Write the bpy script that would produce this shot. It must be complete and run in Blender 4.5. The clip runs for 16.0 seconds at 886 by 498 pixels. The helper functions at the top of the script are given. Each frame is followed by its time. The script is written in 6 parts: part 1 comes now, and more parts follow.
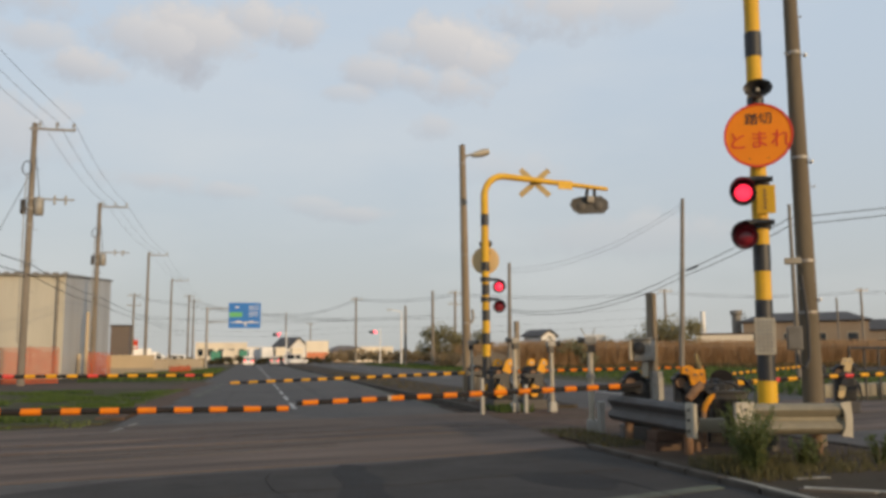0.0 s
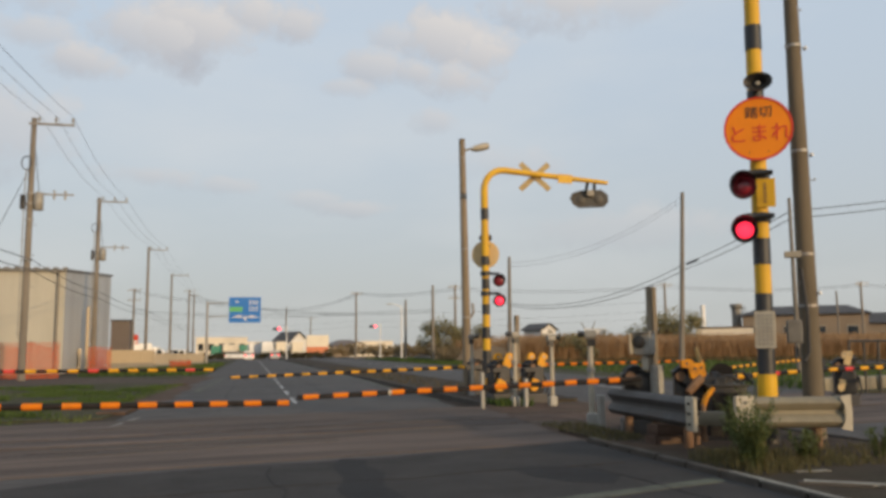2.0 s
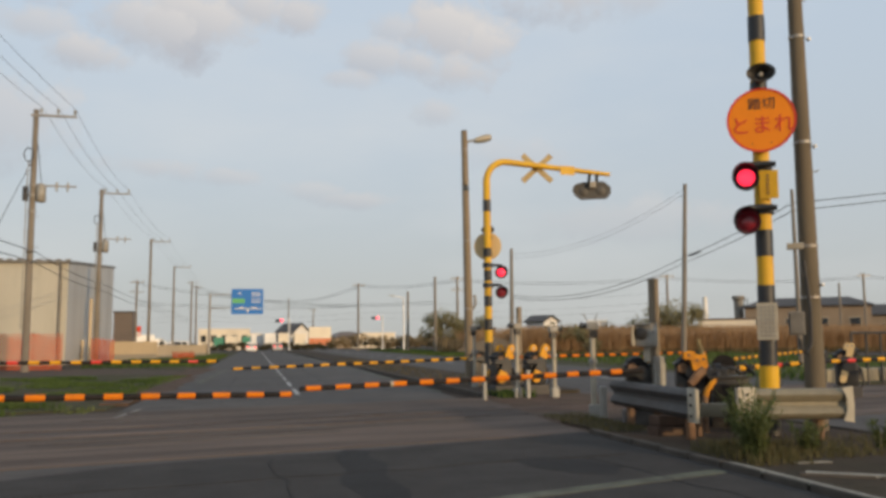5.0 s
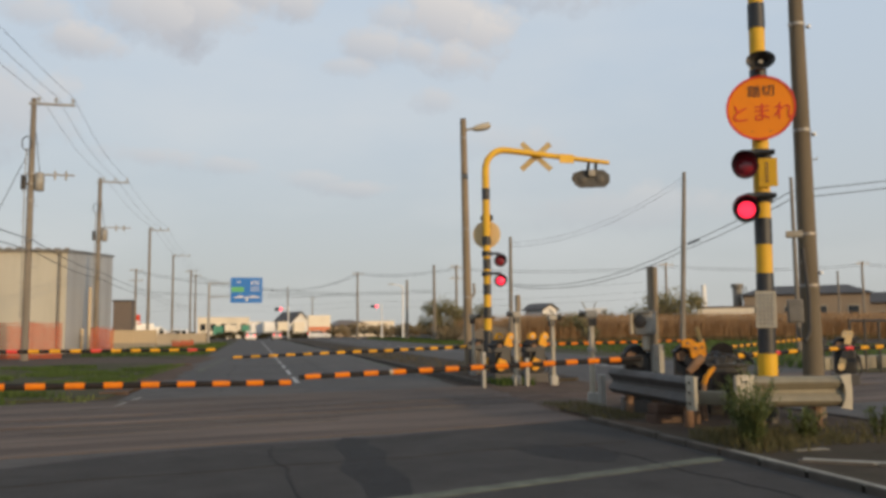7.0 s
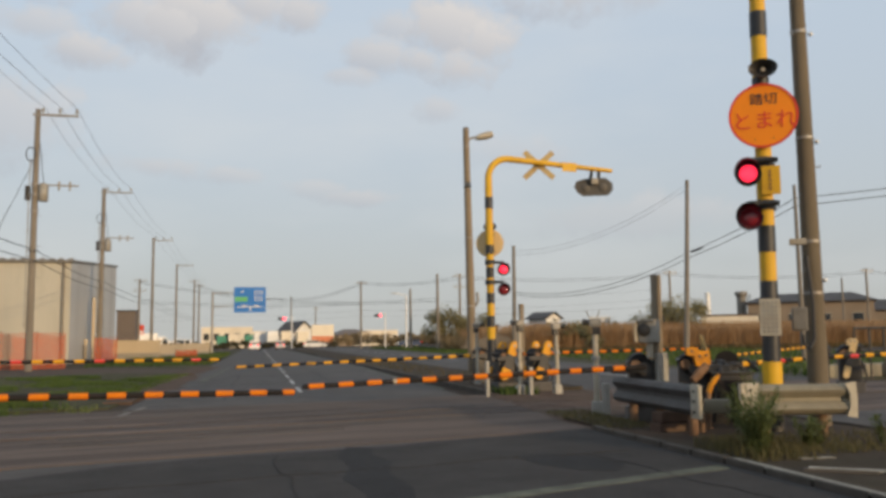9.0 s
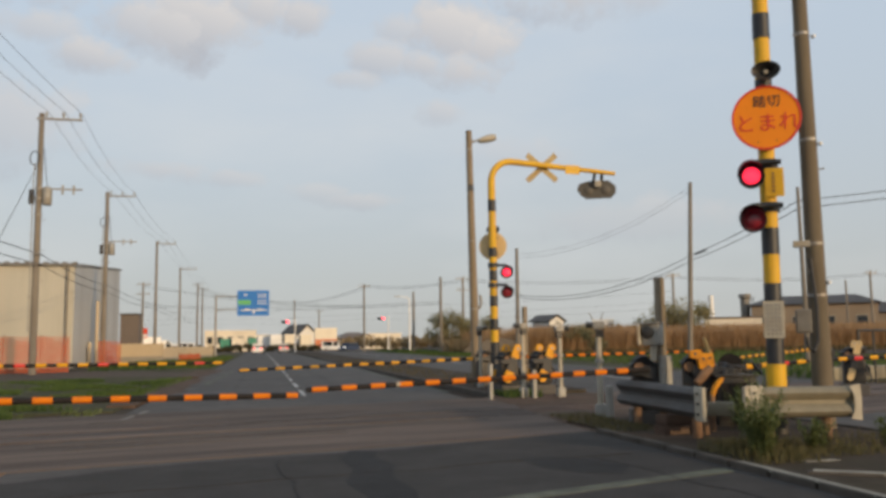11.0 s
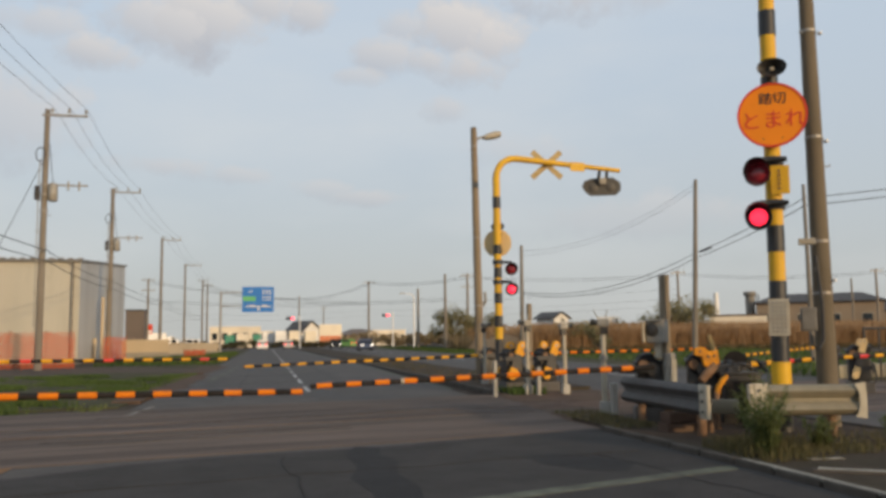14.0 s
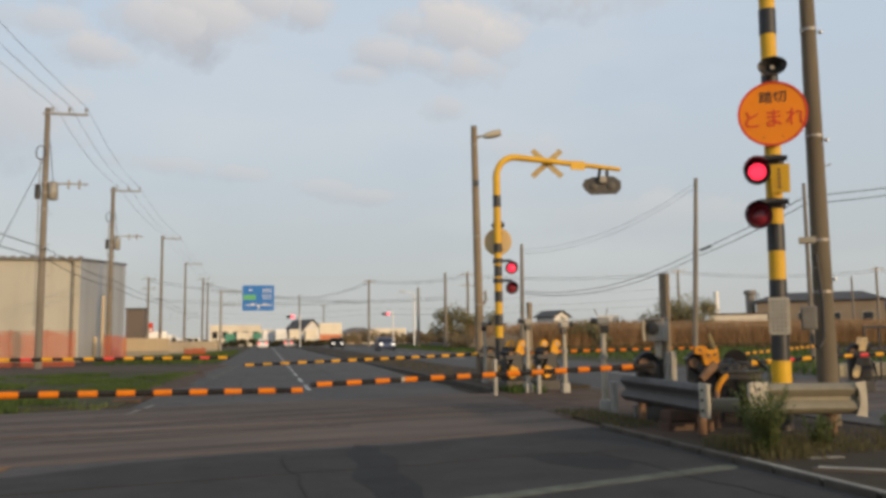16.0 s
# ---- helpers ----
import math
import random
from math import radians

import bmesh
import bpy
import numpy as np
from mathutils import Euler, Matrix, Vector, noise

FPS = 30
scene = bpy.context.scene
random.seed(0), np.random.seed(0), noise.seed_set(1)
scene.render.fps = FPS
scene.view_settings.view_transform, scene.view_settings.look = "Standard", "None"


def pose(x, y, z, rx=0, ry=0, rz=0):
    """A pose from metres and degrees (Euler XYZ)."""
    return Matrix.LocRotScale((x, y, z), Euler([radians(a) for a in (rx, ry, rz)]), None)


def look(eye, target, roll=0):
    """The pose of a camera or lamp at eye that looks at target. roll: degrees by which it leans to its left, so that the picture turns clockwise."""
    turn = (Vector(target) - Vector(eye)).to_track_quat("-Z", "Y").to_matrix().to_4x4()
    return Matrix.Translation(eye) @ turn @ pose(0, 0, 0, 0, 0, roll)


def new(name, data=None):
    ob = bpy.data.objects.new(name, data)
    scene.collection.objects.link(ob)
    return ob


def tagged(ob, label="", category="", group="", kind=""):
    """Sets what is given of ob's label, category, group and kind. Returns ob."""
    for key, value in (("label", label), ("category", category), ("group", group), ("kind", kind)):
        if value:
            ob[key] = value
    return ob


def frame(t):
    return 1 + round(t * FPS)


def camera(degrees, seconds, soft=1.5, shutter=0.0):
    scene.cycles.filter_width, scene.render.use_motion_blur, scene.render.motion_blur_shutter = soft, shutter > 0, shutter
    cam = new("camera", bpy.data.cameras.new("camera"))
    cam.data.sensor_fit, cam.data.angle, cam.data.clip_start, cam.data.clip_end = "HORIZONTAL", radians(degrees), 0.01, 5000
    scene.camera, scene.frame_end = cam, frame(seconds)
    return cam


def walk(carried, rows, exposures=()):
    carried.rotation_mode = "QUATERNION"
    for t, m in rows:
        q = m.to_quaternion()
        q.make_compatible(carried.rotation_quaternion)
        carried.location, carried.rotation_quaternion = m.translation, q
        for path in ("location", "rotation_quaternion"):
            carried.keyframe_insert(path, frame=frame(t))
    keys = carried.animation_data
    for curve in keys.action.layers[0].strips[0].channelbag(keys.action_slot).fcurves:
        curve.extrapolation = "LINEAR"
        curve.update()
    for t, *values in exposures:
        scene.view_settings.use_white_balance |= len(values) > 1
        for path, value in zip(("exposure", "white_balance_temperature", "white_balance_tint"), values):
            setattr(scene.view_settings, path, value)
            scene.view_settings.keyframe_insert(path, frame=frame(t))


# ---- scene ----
# A car waits before a level crossing: the camera stays in one spot and only turns a little.
# x points right across the road, y along the road, z up.
EYE = (0.0, 0.0, 1.2)
cam = camera(56, 16.0, soft=3.5)


def aim(yaw, pitch, roll):
    """A pose at the eye: degrees to the right of the road, upwards, and of lean."""
    y, p = radians(yaw), radians(pitch)
    target = (EYE[0] + math.sin(y) * math.cos(p), EYE[1] + math.cos(y) * math.cos(p), EYE[2] + math.sin(p))
    return look(EYE, target, roll)


TURNS = [
    (0.0, 13.076, 7.369, -0.410), (0.5, 13.054, 7.385, -0.546), (1.0, 13.081, 7.323, -0.535),
    (1.5, 13.110, 7.172, -0.475), (2.0, 13.076, 6.972, -0.533), (2.5, 13.028, 7.000, -0.601),
    (3.0, 13.064, 6.762, -0.690), (3.5, 12.996, 6.712, -0.562), (4.0, 12.912, 6.692, -0.647),
    (6.5, 12.939, 5.729, -0.250), (7.0, 12.978, 5.605, -0.581), (7.5, 12.894, 6.182, -0.887),
    (8.0, 12.829, 6.256, -0.797), (8.5, 12.785, 6.251, -0.776), (9.0, 12.765, 6.220, -0.783),
    (11.5, 12.499, 6.445, -0.908), (12.0, 12.441, 6.430, -0.911), (12.5, 12.406, 6.379, -0.695),
    (13.0, 12.340, 6.298, -0.655), (13.5, 12.278, 6.252, -0.779), (14.0, 12.232, 6.212, -0.709),
    (14.5, 12.235, 6.174, -0.694), (15.0, 12.229, 6.152, -0.761), (15.5, 12.212, 6.140, -0.779),
    (16.0, 12.213, 6.118, -0.688)]
walk(cam, [(t, aim(a, b, c)) for t, a, b, c in TURNS])
scene.view_settings.exposure = 0.0

# ---- light: a low evening sun behind the camera, thin broken cloud ----
SUN_AZ, SUN_EL = 152.0, 10.0    # degrees clockwise from +y, degrees up
sun = new("sun", bpy.data.lights.new("sun", "SUN"))
sun.data.energy, sun.data.angle, sun.data.color = 3.0, radians(1.6), (1.0, 0.72, 0.42)
to_sun = Vector((math.sin(radians(SUN_AZ)) * math.cos(radians(SUN_EL)),
                 math.cos(radians(SUN_AZ)) * math.cos(radians(SUN_EL)), math.sin(radians(SUN_EL))))
sun.matrix_world = look(to_sun * 100, (0, 0, 0))

world = bpy.data.worlds.new("evening_sky")
scene.world = world
world.use_nodes = True


def build_sky():
    nt = world.node_tree
    nt.nodes.clear()
    N, L = nt.nodes.new, nt.links.new

    def math_node(op, a, b=None, clamp=False):
        n = N("ShaderNodeMath")
        n.operation, n.use_clamp = op, clamp
        for k, v in enumerate((a, b)):
            if v is None:
                continue
            if isinstance(v, (int, float)):
                n.inputs[k].default_value = v
            else:
                L(v, n.inputs[k])
        return n.outputs[0]

    def vec_node(op, a, b):
        n = N("ShaderNodeVectorMath")
        n.operation = op
        for k, v in enumerate((a, b)):
            if isinstance(v, (tuple, Vector)):
                n.inputs[k].default_value = v
            else:
                L(v, n.inputs[k])
        return n.outputs["Value"] if op == "DOT_PRODUCT" else n.outputs[0]

    def mix(fac, a, b):
        n = N("ShaderNodeMix")
        n.data_type = "RGBA"
        for s, v in (("Factor", fac), ("A", a), ("B", b)):
            sock = [i for i in n.inputs if i.name == s and (i.type == "RGBA" or s == "Factor")][0]
            if isinstance(v, (int, float)):
                sock.default_value = v
            elif isinstance(v, tuple):
                sock.default_value = (*v, 1)
            else:
                L(v, sock)
        return [o for o in n.outputs if o.type == "RGBA"][0]

    way = N("ShaderNodeTexCoord").outputs["Generated"]
    sky = N("ShaderNodeTexSky")
    sky.sky_type, sky.sun_disc = "NISHITA", False
    sky.sun_elevation, sky.sun_rotation = radians(SUN_EL), radians(SUN_AZ)
    sky.air_density, sky.dust_density, sky.ozone_density = 1.0, 1.5, 1.0
    # soft noise that frays the clouds
    frays = N("ShaderNodeTexNoise")
    frays.inputs["Scale"].default_value, frays.inputs["Detail"].default_value = 10.0, 10.0
    frays.inputs["Roughness"].default_value = 0.66
    L(way, frays.inputs["Vector"])
    fray = math_node("SUBTRACT", frays.outputs["Fac"], 0.5)
    # veil: pale grey haze that thickens towards the horizon
    sep = N("ShaderNodeSeparateXYZ")
    L(way, sep.inputs[0])
    haze = math_node("SUBTRACT", 1.0, math_node("MULTIPLY", sep.outputs["Z"], 2.3), True)
    haze = math_node("MULTIPLY", math_node("POWER", haze, 1.6), 0.85)
    base = mix(haze, mix(0.75, sky.outputs[0], BLUE), HAZE)
    # clouds: bearing, height, half width, half height (degrees), strength
    total = None
    lit = None
    for az, el, wide, high, strength in CLOUDS:
        a, e = radians(az), radians(el)
        c = Vector((math.sin(a) * math.cos(e), math.cos(a) * math.cos(e), math.sin(e)))
        r = Vector((math.cos(a), -math.sin(a), 0))
        u = r.cross(c)
        s = math_node("DIVIDE", vec_node("DOT_PRODUCT", way, r), math.sin(radians(wide)))
        v = math_node("DIVIDE", math_node("SUBTRACT", vec_node("DOT_PRODUCT", way, u), 0.0), math.sin(radians(high)))
        d2 = math_node("ADD", math_node("MULTIPLY", s, s), math_node("MULTIPLY", v, v))
        front = math_node("GREATER_THAN", vec_node("DOT_PRODUCT", way, c), 0.2)
        m = math_node("SUBTRACT", 1.0, math_node("SQRT", d2))
        m = math_node("ADD", m, math_node("MULTIPLY", fray, 3.4))
        m = math_node("MULTIPLY", math_node("MULTIPLY", m, 1.7, True), strength)
        m = math_node("MULTIPLY", m, front)
        g = math_node("MULTIPLY", m, math_node("ADD", 0.5, math_node("MULTIPLY", math_node("ADD", v, math_node("MULTIPLY", s, 0.4)), 0.6), True))
        total = m if total is None else math_node("MAXIMUM", total, m)
        lit = g if lit is None else math_node("MAXIMUM", lit, g)
    # a thin general cover over the rest of the sky
    cover = N("ShaderNodeTexNoise")
    cover.inputs["Scale"].default_value, cover.inputs["Detail"].default_value = 2.4, 6.0
    stretch = N("ShaderNodeMapping")
    stretch.inputs["Scale"].default_value = (1, 1, 2.8)
    L(way, stretch.inputs[0])
    L(stretch.outputs[0], cover.inputs["Vector"])
    thin = math_node("MULTIPLY", math_node("SUBTRACT", cover.outputs["Fac"], 0.45, True), 1.6)
    col = mix(thin, base, THIN)
    col = mix(math_node("MULTIPLY", total, 0.82), col, CLOUD_DARK)
    col = mix(math_node("MULTIPLY", lit, 0.7), col, CLOUD_LIT)
    bg = N("ShaderNodeBackground")
    bg.inputs["Strength"].default_value = 0.1
    L(col, bg.inputs["Color"])
    L(bg.outputs[0], N("ShaderNodeOutputWorld").inputs["Surface"])


BLUE, HAZE = (6.4, 7.4, 8.6), (4.85, 4.8, 4.4)
THIN, CLOUD_DARK, CLOUD_LIT = (7.0, 7.1, 7.1), (4.5, 4.65, 5.1), (8.5, 7.9, 7.3)
CLOUDS = [
    (-3.9, 21.0, 5.2, 2.5, 1.0), (-7.8, 20.6, 3.6, 2.2, 0.85), (-0.4, 22.2, 3.6, 2.0, 0.95), (3.0, 21.8, 2.8, 1.8, 0.9),
    (7.4, 19.5, 3.2, 1.6, 0.75), (5.6, 17.9, 2.4, 0.9, 0.5), (9.4, 21.2, 2.4, 1.4, 0.6),
    (13.4, 20.8, 3.6, 2.7, 1.0), (15.9, 19.8, 2.9, 2.3, 1.0), (14.2, 18.4, 3.2, 1.8, 0.95), (11.4, 18.9, 2.0, 1.2, 0.8),
    (-11.3, 18.4, 2.8, 1.3, 0.85), (-13.9, 19.6, 3.2, 1.4, 0.6), (-6.6, 11.5, 3.8, 0.9, 0.5), (-1.9, 11.1, 2.2, 0.7, 0.4),
    (4.1, 10.2, 2.2, 0.7, 0.35), (7.3, 9.7, 2.6, 0.7, 0.5), (12.4, 15.8, 1.8, 1.0, 0.5), (21.0, 23.2, 5.2, 2.2, 0.9),
    (27.0, 22.6, 4.5, 1.6, 0.5), (-15.8, 14.0, 4.5, 3.4, 0.55), (-15.0, 22.5, 5.0, 2.4, 0.7), (26.0, 8.0, 7.0, 1.6, 0.3), (19.0, 12.5, 5.0, 1.2, 0.25)]
build_sky()


# ---- materials ----
def mat(name, color, rough=0.6, metal=0.0, vary=0.15, scale=6.0, stain=None, stain_amt=0.3, stain_scale=0.8,
        bump=0.1, bump_scale=40.0, emit=None, emit_strength=0.0, per_object=0.0, streak=1.0, turn=0.0, pull=None, spec=0.5):
    """A worn surface: fine grain, larger stains and slight relief."""
    m = bpy.data.materials.new(name)
    m.use_nodes = True
    nt = m.node_tree
    N, L = nt.nodes.new, nt.links.new
    b = nt.nodes["Principled BSDF"]
    co = N("ShaderNodeTexCoord").outputs["Object"]
    if streak != 1.0:
        mp = N("ShaderNodeMapping")
        mp.inputs["Scale"].default_value = (1, 1, streak)
        L(co, mp.inputs[0])
        co = mp.outputs[0]

    if pull:
        spin, squeeze = N("ShaderNodeMapping"), N("ShaderNodeMapping")
        spin.inputs["Rotation"].default_value = (0, 0, -radians(turn))
        squeeze.inputs["Scale"].default_value = pull
        L(co, spin.inputs[0])
        L(spin.outputs[0], squeeze.inputs[0])
        co = squeeze.outputs[0]

    def noise_tex(s, detail):
        n = N("ShaderNodeTexNoise")
        n.inputs["Scale"].default_value, n.inputs["Detail"].default_value = s, detail
        n.inputs["Roughness"].default_value = 0.65
        L(co, n.inputs["Vector"])
        return n.outputs["Fac"]

    def ramp(fac, p0, p1, c0, c1):
        n = N("ShaderNodeValToRGB")
        n.color_ramp.elements[0].position, n.color_ramp.elements[1].position = p0, p1
        n.color_ramp.elements[0].color, n.color_ramp.elements[1].color = (*c0, 1), (*c1, 1)
        L(fac, n.inputs[0])
        return n.outputs[0]

    lo = tuple(max(0.0, c * (1 - vary)) for c in color)
    hi = tuple(min(1.0, c * (1 + vary)) for c in color)
    out = ramp(noise_tex(scale, 6), 0.3, 0.7, lo, hi)
    if stain:
        mx = N("ShaderNodeMix")
        mx.data_type = "RGBA"
        f = ramp(noise_tex(stain_scale, 5), 0.45, 0.7, (0, 0, 0), (stain_amt,) * 3)
        L(f, mx.inputs[0])
        L(out, mx.inputs[6])
        mx.inputs[7].default_value = (*stain, 1)
        out = mx.outputs[2]
    if per_object:
        hs = N("ShaderNodeHueSaturation")
        info = N("ShaderNodeObjectInfo")
        mr = N("ShaderNodeMapRange")
        mr.inputs["To Min"].default_value, mr.inputs["To Max"].default_value = 1 - per_object, 1 + per_object
        L(info.outputs["Random"], mr.inputs["Value"])
        L(mr.outputs[0], hs.inputs["Value"])
        L(out, hs.inputs["Color"])
        out = hs.outputs[0]
    L(out, b.inputs["Base Color"])
    b.inputs["Roughness"].default_value, b.inputs["Metallic"].default_value = rough, metal
    b.inputs["Specular IOR Level"].default_value = spec
    if bump:
        bp = N("ShaderNodeBump")
        bp.inputs["Strength"].default_value, bp.inputs["Distance"].default_value = bump, 0.02
        L(noise_tex(bump_scale, 4), bp.inputs["Height"])
        L(bp.outputs[0], b.inputs["Normal"])
    if emit:
        b.inputs["Emission Color"].default_value, b.inputs["Emission Strength"].default_value = (*emit, 1), emit_strength
    return m


ASPHALT = mat("asphalt", (0.086, 0.077, 0.071), 0.8, vary=0.25, scale=1.2, stain=(0.055, 0.05, 0.047), stain_amt=0.6, stain_scale=0.25, bump=0.35, bump_scale=60, spec=0.2)
ASPHALT_DARK = mat("asphalt_near", (0.053, 0.049, 0.046), 0.85, vary=0.25, scale=1.4, stain=(0.036, 0.034, 0.033), stain_amt=0.7, stain_scale=0.3, bump=0.4, bump_scale=60, spec=0.12)
WORN_STRIP = mat("polished_strip", (0.098, 0.081, 0.071), 0.75, vary=0.3, scale=1.0, stain=(0.06, 0.05, 0.042), stain_amt=0.95, stain_scale=0.8, bump=0.2, turn=12.4, pull=(0.35, 3.0, 1), spec=0.12)
ASPHALT_NEW = mat("asphalt_patch", (0.03, 0.029, 0.029), 0.8, vary=0.2, scale=1.5, bump=0.3, bump_scale=60, spec=0.12)
CROSSING = mat("crossing_asphalt", (0.136, 0.103, 0.085), 0.85, vary=0.4, scale=0.9, stain=(0.055, 0.046, 0.041), stain_amt=0.9, stain_scale=0.5, bump=0.35, bump_scale=50, turn=12.4, pull=(0.22, 2.2, 1), spec=0.12)
PAINT_WHITE = mat("road_paint", (0.42, 0.41, 0.39), 0.7, vary=0.2, scale=4, stain=(0.1, 0.1, 0.1), stain_amt=0.75, stain_scale=2.5, bump=0.15, spec=0.12)
KERB = mat("kerb_concrete", (0.082, 0.071, 0.06), 0.85, vary=0.2, scale=4, stain=(0.1, 0.095, 0.085), stain_amt=0.7, stain_scale=1.2, bump=0.3, spec=0.12)
SOIL = mat("soil", (0.058, 0.043, 0.033), 0.95, vary=0.35, scale=1.3, stain=(0.05, 0.052, 0.026), stain_amt=0.7, stain_scale=0.15, bump=0.6, bump_scale=12, spec=0.12)
BALLAST = mat("ballast", (0.13, 0.1, 0.08), 0.95, vary=0.5, scale=14, stain=(0.06, 0.045, 0.035), stain_amt=0.6, stain_scale=0.5, bump=0.9, bump_scale=18, spec=0.12)
STEEL = mat("rail_steel", (0.11, 0.09, 0.08), 0.75, 0.2, vary=0.25, scale=5, stain=(0.09, 0.055, 0.038), stain_amt=0.7, bump=0.1, spec=0.2)
AMBER = mat("amber_paint", (0.7, 0.32, 0.015), 0.6, spec=0.25, vary=0.15, scale=5, stain=(0.35, 0.17, 0.04), stain_amt=0.5, stain_scale=4, bump=0.05)
WORN_AMBER = mat("worn_amber_paint", (0.56, 0.23, 0.012), 0.7, spec=0.2, vary=0.2, scale=9, stain=(0.2, 0.09, 0.03), stain_amt=0.8, stain_scale=7, bump=0.1)
YELLOW = mat("signal_yellow", (0.64, 0.37, 0.02), 0.55, spec=0.3, vary=0.1, scale=3, stain=(0.4, 0.22, 0.05), stain_amt=0.4, stain_scale=2, bump=0.05)
BLACK = mat("signal_black", (0.02, 0.021, 0.023), 0.5, vary=0.3, scale=4, stain=(0.05, 0.047, 0.045), stain_amt=0.5, stain_scale=2, bump=0.05)
BOOM_ORANGE = mat("boom_orange", (0.62, 0.165, 0.002), 0.7, spec=0.2, vary=0.1, scale=8, stain=(0.4, 0.16, 0.05), stain_amt=0.3, stain_scale=3, bump=0.05)
BOOM_YELLOW = mat("boom_yellow", (0.66, 0.33, 0.015), 0.7, spec=0.2, vary=0.1, scale=8, stain=(0.35, 0.2, 0.06), stain_amt=0.3, stain_scale=3, bump=0.05)
BOOM_BLACK = mat("boom_black", (0.016, 0.014, 0.014), 0.7, spec=0.2, vary=0.3, scale=6, stain=(0.04, 0.03, 0.025), stain_amt=0.4, stain_scale=3, bump=0.05)
BOOM_RED = mat("boom_red", (0.6, 0.03, 0.02), 0.4, vary=0.1, scale=8, bump=0.05)
DISC_ORANGE = mat("disc_orange", (0.86, 0.245, 0.0), 0.75, vary=0.07, scale=5, stain=(0.6, 0.17, 0.0), stain_amt=0.35, stain_scale=2.5, bump=0.03)
# mustard, darkened: the shade on the crossbuck's back is in this colour
BLADE_BACK = mat("crossbuck_back", (0.42, 0.31, 0.13), 0.6, vary=0.12, scale=4, stain=(0.3, 0.22, 0.1), stain_amt=0.5, stain_scale=3, bump=0.05)
SIGN_RED = mat("sign_red", (0.62, 0.045, 0.01), 0.4, vary=0.08, scale=8, bump=0.03)
SIGN_BACK = mat("weathered_sign_back", (0.66, 0.47, 0.22), 0.5, vary=0.1, scale=3, stain=(0.5, 0.36, 0.2), stain_amt=0.4, stain_scale=2, bump=0.05)
POLE_DARK = mat("dark_pole_concrete", (0.138, 0.11, 0.072), 0.85, vary=0.18, scale=3, stain=(0.09, 0.07, 0.05), stain_amt=0.6, stain_scale=1.1, bump=0.25, streak=0.25)
POLE_CONCRETE = mat("pole_concrete", (0.225, 0.175, 0.115), 0.8, vary=0.15, scale=3, stain=(0.11, 0.085, 0.06), stain_amt=0.6, stain_scale=1.1, bump=0.2, streak=0.25)
POLE_GREY = mat("weathered_concrete_pole", (0.205, 0.178, 0.143), 0.85, vary=0.15, scale=2, stain=(0.14, 0.12, 0.1), stain_amt=0.6, stain_scale=0.7, bump=0.2, streak=0.25)
WOOD_POST = mat("old_timber_post", (0.22, 0.175, 0.12), 0.9, vary=0.3, scale=12, stain=(0.08, 0.07, 0.05), stain_amt=0.6, stain_scale=2, bump=0.4, streak=0.15)
GALV = mat("galvanised_steel", (0.32, 0.31, 0.29), 0.55, 0.5, vary=0.15, scale=6, stain=(0.2, 0.14, 0.09), stain_amt=0.5, stain_scale=2, bump=0.08)
GUARD = mat("guard_rail_paint", (0.222, 0.197, 0.137), 0.6, 0.15, vary=0.15, scale=5, stain=(0.18, 0.15, 0.11), stain_amt=0.75, stain_scale=1.8, bump=0.1)
# dirt plus the shade on the kerb-side beam, both in one dark colour
GUARD_SHADED = mat("dirty_shaded_guard_rail", (0.085, 0.08, 0.077), 0.75, 0.1, vary=0.25, scale=5, stain=(0.07, 0.06, 0.05), stain_amt=0.7, stain_scale=1.8, bump=0.1)
RUST = mat("rusty_post", (0.22, 0.13, 0.075), 0.9, 0.1, vary=0.3, scale=8, stain=(0.12, 0.06, 0.03), stain_amt=0.6, stain_scale=3, bump=0.3)
DARK_METAL = mat("dark_metal", (0.035, 0.034, 0.033), 0.5, 0.3, vary=0.25, scale=6, stain=(0.08, 0.065, 0.05), stain_amt=0.5, stain_scale=3, bump=0.1)
GREY_BOX = mat("grey_cabinet_paint", (0.3, 0.29, 0.26), 0.55, 0.1, vary=0.12, scale=4, stain=(0.17, 0.13, 0.09), stain_amt=0.6, stain_scale=2.2, bump=0.08)
DULL_GREY = mat("dull_grey_paint", (0.2, 0.185, 0.16), 0.65, 0.1, vary=0.15, scale=5, stain=(0.1, 0.08, 0.06), stain_amt=0.6, stain_scale=3, bump=0.1)
PALE_METAL = mat("pale_grey_paint", (0.4, 0.36, 0.28), 0.55, vary=0.12, scale=4, stain=(0.25, 0.2, 0.15), stain_amt=0.5, stain_scale=2.5, bump=0.08)
LAMP_DARK = mat("unlit_red_lens", (0.24, 0.025, 0.035), 0.12, vary=0.1, scale=10, bump=0.0)
LAMP_LIT = mat("lit_red_lens", (0.7, 0.02, 0.05), 0.3, vary=0.05, scale=10, bump=0.0, emit=(1.0, 0.03, 0.07), emit_strength=1.6)
WIRE = mat("cable_black", (0.03, 0.03, 0.032), 0.6, vary=0.2, bump=0)
GLASS_DARK = mat("dark_window_glass", (0.02, 0.024, 0.028), 0.08, vary=0.1, bump=0)
TYRE = mat("tyre_rubber", (0.018, 0.018, 0.018), 0.8, vary=0.2, bump=0.1)
WHITE_PAINT = mat("white_paint", (0.75, 0.74, 0.71), 0.4, vary=0.05, scale=3, stain=(0.5, 0.47, 0.42), stain_amt=0.35, stain_scale=1.0, bump=0.02)
